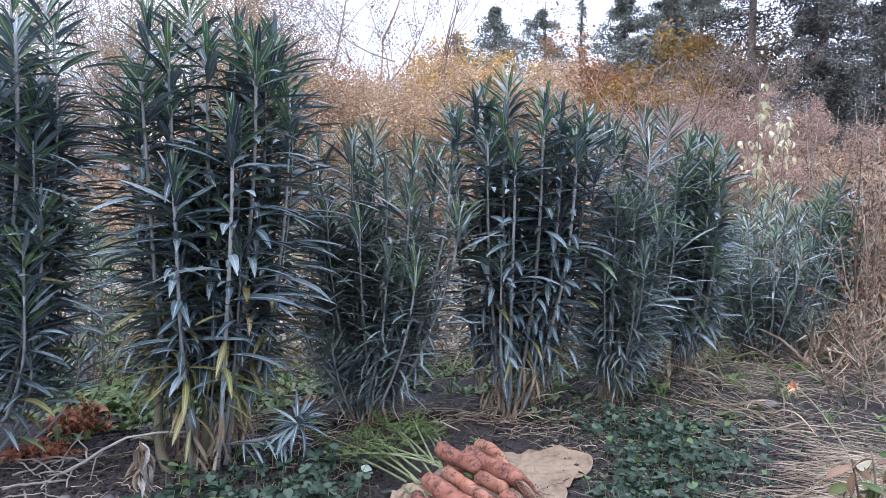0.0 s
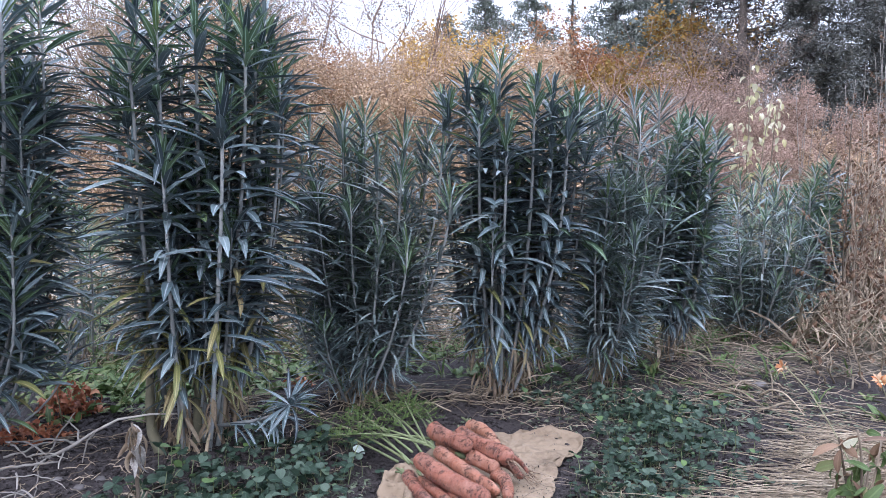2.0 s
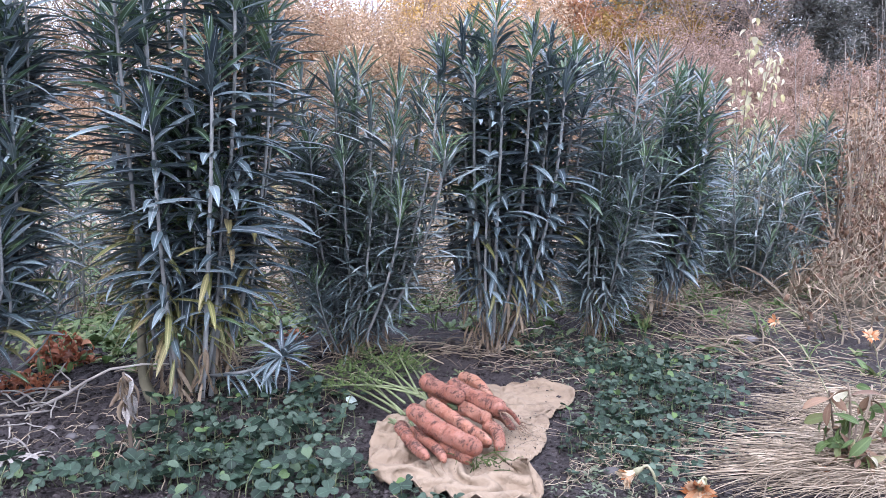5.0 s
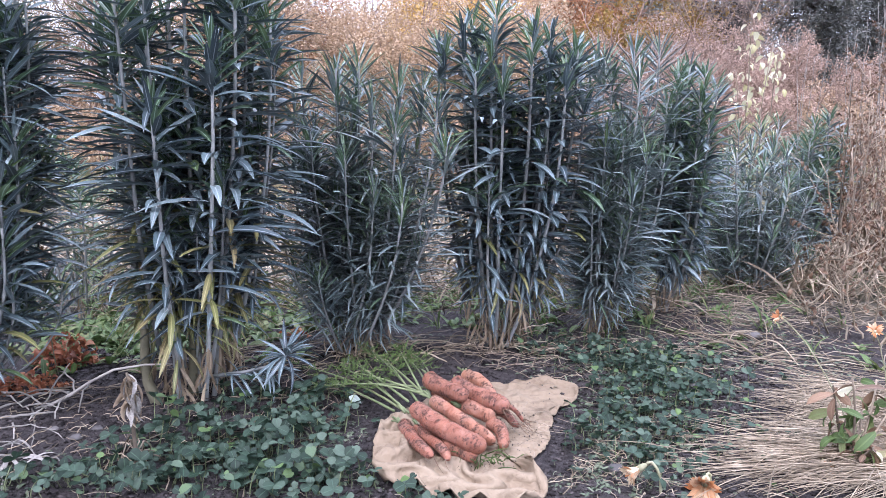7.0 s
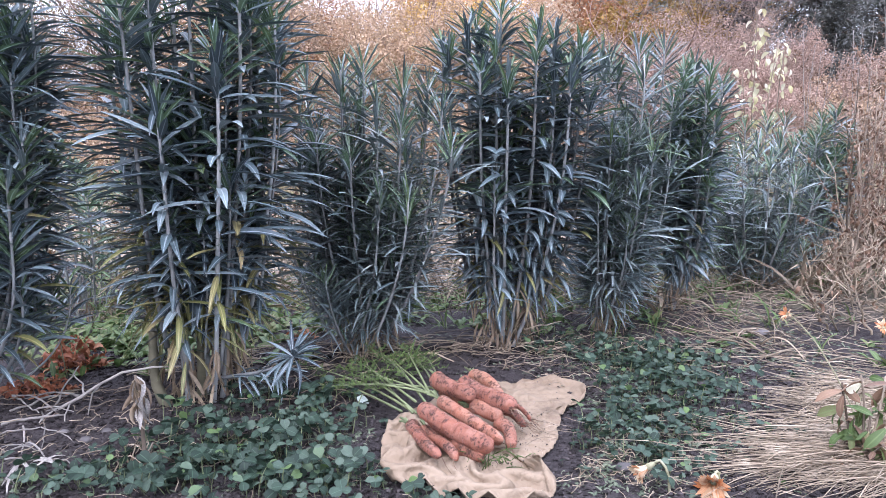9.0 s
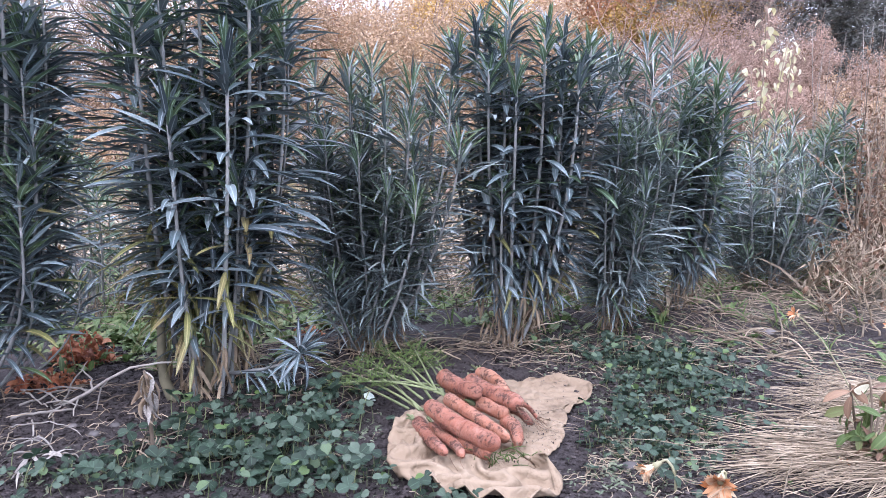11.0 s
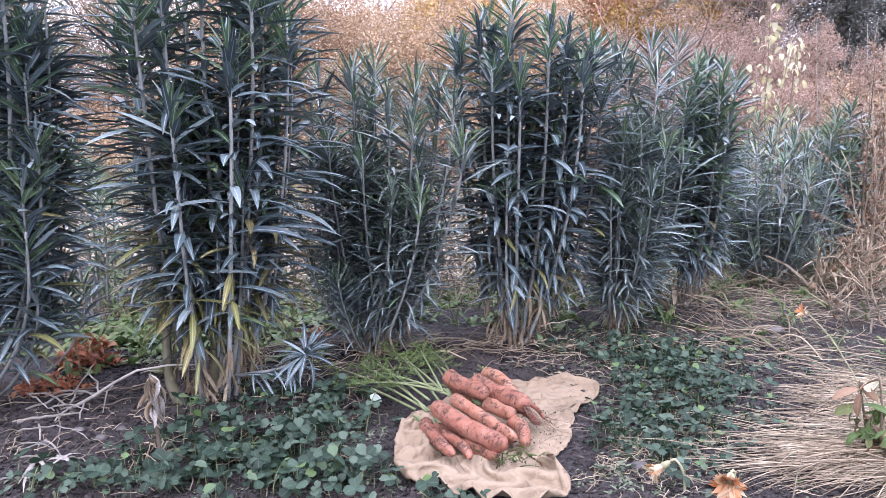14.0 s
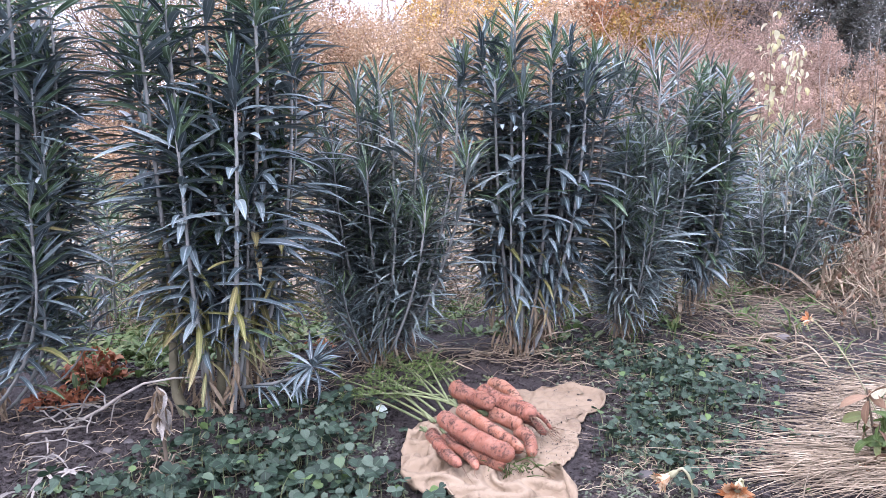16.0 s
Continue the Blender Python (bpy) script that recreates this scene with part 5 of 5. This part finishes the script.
marigold("marigold", (0.413, 1.222, 0.0), (0.388, 1.25, 0.046), (-0.9, -0.3, -0.35), 0.034, M_PETAL, (1.38, 1.58), "withered nodding marigold, faded orange, on a pale stalk", 161)
marigold("marigold", (0.50, 1.215, -0.01), (0.490, 1.22, 0.036), (-0.35, -0.7, -0.1), 0.042, M_PETAL, (1.15, 1.5), "half-withered orange marigold close to the soil", 162, 46)
marigold("marigold", (0.86, 1.36, 0.0), (0.753, 1.52, 0.249), (-0.8, -0.2, 0.25), 0.018, M_PETAL, (0.7, 1.3), "faded orange marigold on a thin bent stalk", 163, 18)
marigold("marigold", (1.12, 1.70, 0.0), (1.081, 1.72, 0.156), (-0.3, -0.5, 0.5), 0.022, M_PETAL, (0.7, 1.35), "orange marigold on a dry stalk by the straw", 164, 20)
marigold("marigold", (0.76, 1.31, 0.0), (0.752, 1.30, 0.012), (-0.5, -0.5, 0.5), 0.016, M_PETAL, (0.4, 1.0), "tiny orange marigold bud near the straw", 165, 16)
marigold("marigold", (-0.96, 1.87, 0.0), (-0.965, 1.85, 0.329), (0.1, -0.9, 0.5), 0.022, M_PETAL, (-0.1, 0.6), "bright orange marigold between the plants", 166, 26)


def pot_marigold_plant():
    r = random.Random(171)
    base = thing("marigold_plant", (0.80, 1.32, 0.0), "leafy marigold plant with green and withered brown leaves", "plant")
    sh = [leaf_shape(w, a, 0.3, 6, full=0.7, peak=0.6, twist=t) for w, a, t in ((0.34, 0.6, 0.2), (0.4, 1.0, -0.3), (0.3, 0.3, 0.4))]
    for tip in ((-0.035, 0.01, 0.165), (0.0, 0.01, 0.18), (0.018, 0.0, 0.12), (-0.012, 0.0, 0.10), (0.055, -0.02, 0.12), (0.06, 0.03, 0.17), (0.03, -0.03, 0.06)):
        tip = Vector(tip)
        g = Geo()
        pts = bent((0, 0, -0.02), tip, 0.01, 0.01, 6)
        tube(g, pts, [0.003, 0.0028, 0.0026, 0.0024, 0.0022, 0.002, 0.0018], 6)
        st = part("stem", g.mesh("marigold_stem", [M_DEAD]), base)
        for i in range(12):
            s = sh[r.randrange(3)]
            g = Geo()
            g.add(s[0].tolist(), s[1], s[2])
            pick = r.random()
            mt = M_WEED if pick < 0.42 else (M_BROWN if pick < 0.85 else M_PALE_LEAF)
            part("leaf", g.mesh("marigold_leaf", [mt]), st, m=leaf_pose(along(pts, r.uniform(0.3, 1.0)), r.uniform(0, 6.28), r.uniform(-1.2, 0.4), r.gauss(0, 0.8), r.uniform(0.028, 0.062)))


pot_marigold_plant()


# ---- dry weed thicket and pale-leaved sapling ----
def dry_weed(x, y, h, seed, label, material=None, leafy=26):
    r = random.Random(seed)
    base = thing("dry_weed", (x, y, 0), label, "dead plant", "dry weeds at the edge")
    mat = material or M_DEAD
    leaves = Geo()
    sh = [leaf_shape(w, a, 0.7, 3, twist=0.8) for w, a in ((0.4, 1.8), (0.3, 2.4))]
    for k in range(r.randrange(3, 6)):
        tip = Vector((r.gauss(0, 0.07), r.gauss(0, 0.07), h * r.uniform(0.7, 1.05)))
        g = Geo()
        pts = bent((r.gauss(0, 0.02), r.gauss(0, 0.02), -0.02), tip, 0.0, r.gauss(0, 0.03), 8, 0.008, r)
        tube(g, pts, [0.004 - 0.0003 * i for i in range(9)], 5)
        st = part("stalk", g.mesh("dry_weed_stalk", [mat]), base)
        for i in range(6):
            a = along(pts, r.uniform(0.3, 0.95))
            b = a + Vector((r.gauss(0, 0.08), r.gauss(0, 0.08), r.uniform(0.02, 0.12)))
            g = Geo()
            tube(g, bent(a, b, -0.01, 0.01, 3, 0.003, r), [0.002, 0.0017, 0.0014, 0.001], 4)
            part("side_twig", g.mesh("dry_weed_twig", [mat]), st)
            for j in range(leafy // 4):
                placed(r.choice(sh), leaves, a.lerp(b, r.random()), r.uniform(0, 6.28), r.uniform(-1.3, 0.6), r.gauss(0, 0.5), r.uniform(0.02, 0.045))
    part("withered_leaves", leaves.mesh("withered_leaves", [M_BROWN]), base, kind="stuff")


rw = random.Random(181)
for i in range(26):
    wy = rw.uniform(2.6, 4.8)
    dry_weed(wy * rw.uniform(0.565, 0.74), wy, rw.uniform(0.45, 0.85) * (0.75 + 0.1 * wy), 200 + i, "reddish-brown dry weed with thin upright stalks")
for i in range(9):
    wy = rw.uniform(2.1, 3.0)
    dry_weed(wy * rw.uniform(0.53, 0.70), wy, rw.uniform(0.12, 0.25), 240 + i, "low tangled dry weed beside the spurge", M_STRAW, 4)
for i in range(16):
    wy = rw.uniform(3.2, 5.0)
    dry_weed(wy * rw.uniform(-0.62, 0.45), wy, rw.uniform(0.4, 0.8), 260 + i, "dry brown weed behind the spurge row")
for i in range(5):
    dry_weed(2.9 + 0.22 * i + rw.uniform(-0.1, 0.1), 5.6 + rw.uniform(-0.5, 0.5), rw.uniform(1.3, 1.75), 290 + i, "tall grey dry weed spire", M_GREY, 40)


def pale_sapling():
    r = random.Random(191)
    base = thing("sapling", (1.50, 3.45, 0), "young sapling with hanging pale yellow leaves", "sapling")
    sh = [leaf_shape(w, a, 0.25, 6, full=0.65, peak=0.4, twist=t) for w, a, t in ((0.45, 0.6, 0.3), (0.5, 1.0, -0.4), (0.4, 0.8, 0.1))]
    ms = []
    for s in sh:
        g = Geo()
        g.add(s[0].tolist(), s[1], s[2])
        ms.append(g.mesh("sapling_leaf", [M_PALE_LEAF]))
    for tip in ((-0.03, 0.0, 1.17), (0.10, 0.0, 0.98), (-0.07, 0.05, 0.9), (0.05, -0.05, 1.02)):
        g = Geo()
        pts = bent((0, 0, -0.02), tip, 0.0, 0.03, 8, 0.004, r)
        tube(g, pts, [0.006 - 0.0005 * i for i in range(9)], 5)
        st = part("stem", g.mesh("sapling_stem", [M_DEAD]), base)
        for i in range(44):
            s = r.uniform(0.45, 1.0)
            part("leaf", r.choice(ms), st, m=leaf_pose(along(pts, s) + Vector((r.gauss(0, 0.03), r.gauss(0, 0.03), 0)), r.uniform(0, 6.28), r.uniform(-1.2, 0.0), r.gauss(0, 0.4), r.uniform(0.03, 0.052)))


pale_sapling()


# ---- shrubs and trees ----
QUAD = np.array(((0, 0, 0), (0.5, 0.32, 0.08), (1.0, 0, 0), (0.5, -0.32, 0.08)))
NEEDLES = np.array(((0, 0, 0), (0.4, 0.13, 0.05), (1.0, 0, 0), (0.4, -0.13, 0.05)))


def leaf_cloud(pts, sizes, rng, form=QUAD):
    """Many small four-cornered leaves at the points."""
    n = len(pts)
    phi = rng.uniform(0, 2 * np.pi, n)
    el = rng.normal(-0.2, 0.6, n)
    ro = rng.uniform(-1.2, 1.2, n)
    cz, sz, cy, sy, cx, sx = np.cos(phi), np.sin(phi), np.cos(-el), np.sin(-el), np.cos(ro), np.sin(ro)
    x = np.stack([cz * cy, sz * cy, -sy], 1)
    y = np.stack([cz * sy * sx - sz * cx, sz * sy * sx + cz * cx, cy * sx], 1)
    z = np.cross(x, y)
    v = pts[:, None, :] + sizes[:, None, None] * (form[None, :, 0:1] * x[:, None] + form[None, :, 1:2] * y[:, None] + form[None, :, 2:3] * z[:, None])
    return v.reshape(-1, 3)


def cloud_mesh(name, v, material):
    me = bpy.data.meshes.new(name)
    n = len(v) // 4
    me.vertices.add(n * 4)
    me.vertices.foreach_set("co", v.astype(np.float32).ravel())
    me.loops.add(n * 4)
    me.loops.foreach_set("vertex_index", np.arange(n * 4, dtype=np.int32))
    me.polygons.add(n)
    me.polygons.foreach_set("loop_start", np.arange(0, n * 4, 4, dtype=np.int32))
    me.update(calc_edges=True)
    me.materials.append(material)
    return me


def branchy(geo, a, d, length, radius, r, depth, tips, spread=0.6, sides=5, kids=4):
    n = 5
    pts = [Vector(a)]
    dd = Vector(d).normalized()
    for i in range(n):
        dd = (dd + Vector((r.gauss(0, 0.12), r.gauss(0, 0.12), r.gauss(0.04, 0.08)))).normalized()
        pts.append(pts[-1] + dd * (length / n))
    tube(geo, pts, [radius * (1 - 0.13 * i) for i in range(n + 1)], sides)
    if depth == 0:
        tips.extend((pts[2], pts[3], pts[4], pts[5]))
        return
    for k in range(kids):
        s = r.uniform(0.3, 1.0)
        p = along(pts, s)
        nd = (dd + Vector((r.gauss(0, spread), r.gauss(0, spread), r.gauss(0.1, spread * 0.6)))).normalized()
        branchy(geo, p, nd, length * r.uniform(0.5, 0.75), radius * 0.5, r, depth - 1, tips, spread, max(3, sides - 1), kids)
    tips.append(pts[-1])


def shrub(x, y, h, width, material, label, seed, leaves=9000, leaf=0.05, category="shrub", stems=7, depth=2, twig=None, puff=0.16, name="shrub", low=0.1, group="", thick=0.012):
    """Several limbs from the ground, twigs, and small leaves gathered round the twig ends."""
    r = random.Random(seed)
    rng = np.random.default_rng(seed)
    base = thing(name, (x, y, 0), label, category, group)
    tips = []
    for k in range(stems):
        g = Geo()
        u = r.uniform(0, 6.28)
        lean = r.uniform(0.05, 1.0) * width / h * 0.75
        branchy(g, (math.cos(u) * 0.12 * width, math.sin(u) * 0.12 * width, -0.05), (math.cos(u) * lean, math.sin(u) * lean, 1.0), h * r.uniform(0.55, 0.72), thick * h + 0.004, r, depth, tips)
        part("limb", g.mesh("limb", [twig or M_TWIG]), base)
    t = np.array([tuple(p) for p in tips])
    top = t[:, 2].max()
    t[:, 2] *= h / top
    t = t[t[:, 2] > low * h]
    clump = t[rng.integers(0, len(t), max(40, leaves // 60))]
    clump = clump + rng.normal(0, puff * h * 0.33, clump.shape) * np.array((1, 1, 0.8))
    pick = clump[rng.integers(0, len(clump), leaves)]
    pts = pick + rng.normal(0, puff * h * 0.14, (leaves, 3))
    pts[:, 2] = np.abs(pts[:, 2])
    part("crown", cloud_mesh("crown", leaf_cloud(pts, leaf * rng.uniform(0.6, 1.3, leaves), rng), material), base, kind="stuff")
    return base


def conifer(x, y, h, width, material, label, seed, gap=0.035, per=46, size=None, bare=0.12, ragged=0.25, name="conifer", group="conifers behind the garden"):
    """A tapered trunk with whorls of drooping boughs, each with many needle sprays."""
    r = random.Random(seed)
    rng = np.random.default_rng(seed)
    base = thing(name, (x, y, 0), label, "tree", group)
    g = Geo()
    lean = r.gauss(0, 0.01) * h
    tr = [Vector((lean * (i / 8) ** 2, 0, -0.2 + (h + 0.2) * i / 8)) for i in range(9)]
    tube(g, tr, [0.018 * h * (1 - 0.115 * i) for i in range(9)], 8)
    spr = []
    s = bare
    while s < 0.985:
        p = along(tr, s)
        reach = width * 0.62 * (1 - s) ** (1.0 if y > 30 else 0.62) * r.uniform(0.75, 1.1) + 0.01 * h
        for k in range(r.randrange(4, 7)):
            u = r.uniform(0, 6.28)
            ln = reach * (1 - ragged * r.random() * 1.6)
            d = Vector((math.cos(u), math.sin(u), 0))
            b = p + d * ln + Vector((0, 0, ln * r.uniform(-0.25, 0.2)))
            pts = bent(p, b, -0.06 * ln, 0.03 * ln, 4)
            tube(g, pts, [0.004 * h * (1 - s * 0.7) * (1 - 0.2 * i) for i in range(5)], 4)
            for j in range(per * (3 if y > 30 else 4)):
                q = along(pts, r.uniform(0.02, 1.0) ** 0.75)
                spr.append(tuple(q + Vector((r.gauss(0, 0.10 * ln), r.gauss(0, 0.10 * ln), r.gauss(-0.01 * h, 0.010 * h)))))
        s += gap * r.uniform(0.7, 1.3)
    part("trunk", g.mesh("trunk_and_boughs", [M_BARK]), base)
    pts = np.array(spr)
    sz = (size or (0.020 * h if y > 30 else 0.0125 * h)) * rng.uniform(0.6, 1.4, len(pts))
    part("crown", cloud_mesh("crown", leaf_cloud(pts, sz, rng, NEEDLES), material), base, kind="stuff")
    return base


# beige and pinkish shrubs close behind the bed
BG = "autumn shrubs behind the garden"
SH = [(-6.6, 10.5, 3.2, 3.2), (-4.9, 9.2, 3.4, 3.0), (-3.4, 9.8, 3.3, 3.0), (-2.0, 8.8, 2.7, 2.8), (-0.6, 9.6, 2.5, 2.8), (0.8, 9.0, 2.0, 2.6)]
for i, (x, y, h, w) in enumerate(SH):
    shrub(x, y, h, w, C_DULL if i < 3 else C_BEIGE, "airy shrub with thin twigs and beige autumn leaves", 300 + i, 38000 if i < 3 else 52000, 0.030, group=BG, puff=0.16, low=0.02, thick=0.006)
for i, (x, y, h, w) in enumerate([(2.5, 9.6, 2.1, 2.2), (3.7, 9.8, 2.0, 2.2), (4.8, 9.4, 1.8, 2.0), (2.0, 7.5, 1.2, 1.8), (3.2, 7.2, 1.2, 1.8)]):
    shrub(x, y, h, w, C_PINK, "bushy shrub with dry pinkish-brown leaves", 320 + i, 44000, 0.022, group=BG, low=0.03)
for i, (x, y, h, w) in enumerate([(-3.2, 6.6, 1.0, 1.8), (-1.6, 6.2, 0.9, 1.6), (-0.2, 6.4, 0.9, 1.6), (1.0, 6.3, 0.9, 1.6)]):
    shrub(x, y, h, w, C_BEIGE, "low dry bush of tangled beige twigs", 340 + i, 9000, 0.022, group=BG, low=0.02)

# thin, nearly bare trees against the sky
for i, (x, y, h, w) in enumerate([(-6.4, 13.0, 6.4, 3.5), (-4.4, 14.0, 6.8, 3.6), (-2.7, 13.5, 5.6, 3.0), (-1.2, 14.5, 5.6, 3.0)]):
    shrub(x, y, h, w, C_GREYBROWN, "tall thin tree nearly bare of leaves", 360 + i, 9000, 0.035, "tree", 3, 3, name="bare_tree", puff=0.10, thick=0.005, group="thin bare trees")

# coloured broadleaf trees further back
shrub(-0.6, 22.0, 4.6, 3.2, C_YELLOW, "yellow autumn tree with rounded crown", 380, 34000, 0.10, "tree", 5, name="autumn_tree", group="autumn trees", puff=0.22, thick=0.007)
shrub(0.9, 21.0, 3.9, 2.6, C_YELLOW, "golden autumn tree of middle height", 381, 30000, 0.10, "tree", 5, name="autumn_tree", group="autumn trees", puff=0.22, thick=0.007)
shrub(3.9, 22.0, 4.8, 2.6, C_ORANGE, "orange-brown autumn tree before conifers", 382, 34000, 0.10, "tree", 5, name="autumn_tree", group="autumn trees", puff=0.22, thick=0.007)
shrub(2.2, 20.0, 3.6, 2.6, C_BEIGE, "dull beige autumn tree", 383, 26000, 0.10, "tree", 5, name="autumn_tree", group="autumn trees", puff=0.22, thick=0.007)
shrub(6.5, 20.0, 4.8, 2.2, C_OCHRE, "ochre and green autumn tree", 384, 30000, 0.10, "tree", 5, name="autumn_tree", group="autumn trees", puff=0.22, thick=0.007)
shrub(-4.5, 22.0, 4.6, 4.0, C_ORANGE, "pale orange autumn tree behind shrubs", 385, 26000, 0.10, "tree", 5, name="autumn_tree", group="autumn trees", puff=0.22, thick=0.007)
shrub(5.85, 14.5, 3.7, 1.1, C_GREYBROWN, "grey-brown twiggy tree before dark conifers", 386, 40000, 0.028, "tree", 5, name="bare_tree", group="thin bare trees", puff=0.12, thick=0.004, twig=M_BARK)

# the far conifers get their haze from the paler needle colour
conifer(1.47, 70.0, 15.8, 17.0, C_HAZEPINE, "slim grey-green conifer far off", 401, 0.03, 30)
conifer(4.1, 60.0, 15.4, 27.0, C_HAZEPINE, "grey-green conifer with a pointed top", 402, 0.03, 40)
conifer(6.8, 50.0, 13.2, 28.0, C_HAZEPINE, "dark pine with layered boughs", 403, 0.05, 60, ragged=0.4)
conifer(9.5, 52.0, 15.5, 5.0, C_HAZEPINE, "thin ragged conifer with bare trunk", 404, 0.05, 8, bare=0.5, ragged=0.5)
conifer(8.3, 35.0, 10.3, 13, C_HAZEPINE, "broad grey-green conifer before the sky", 405, 0.028, 60)
conifer(10.1, 34.0, 10.6, 12, C_HAZEPINE, "tall grey-green conifer among others", 406, 0.028, 60)
conifer(12.4, 36.0, 13.0, 13, C_HAZEPINE, "tall conifer against the sky", 407, 0.03, 50)
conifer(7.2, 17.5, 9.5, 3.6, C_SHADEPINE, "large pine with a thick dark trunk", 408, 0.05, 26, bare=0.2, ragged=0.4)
conifer(8.6, 17.0, 9.0, 2.6, C_DARKPINE, "dense dark conifer at the garden's edge", 409, 0.028, 80)
conifer(11.0, 18.0, 9.0, 3.0, C_DARKPINE, "dense dark conifer beside another", 410, 0.03, 70)
conifer(12.5, 21.0, 10.0, 5.0, C_DARKPINE, "dark conifer with ragged boughs", 411, 0.03, 60)


# ---- far scrub that closes the view at the horizon ----
def scrub_belt(name, x0, x1, y, deep, h, n, size, material, label, seed):
    rng = np.random.default_rng(seed)
    px = rng.uniform(x0, x1, n)
    py = rng.uniform(y - deep, y + deep, n)
    top = h * (0.75 + 0.22 * np.sin(px * 6.0 / h + 1.0) * np.sin(px * 2.3 / h) + 0.12 * np.sin(px * 13.0 / h + py))
    pz = top * rng.uniform(0.0, 1.0, n) ** 0.7
    pts = np.stack([px, py, pz], 1)
    ob = new(name, cloud_mesh(name, leaf_cloud(pts, size * rng.uniform(0.6, 1.4, n), rng), material))
    tagged(ob, label, "scrub", kind="stuff")


scrub_belt("near_scrub", -9, 9, 12.0, 1.2, 1.7, 90000, 0.055, C_BEIGE, "low belt of dry beige scrub behind the garden", 501)
scrub_belt("far_scrub", -45, 45, 32.0, 3.0, 3.2, 90000, 0.17, C_PINK, "distant belt of brownish autumn scrub", 502)
scrub_belt("forest_edge", 12, 60, 30.0, 3.0, 8.0, 90000, 0.14, C_DARKPINE, "dark forest edge beyond the garden", 503)
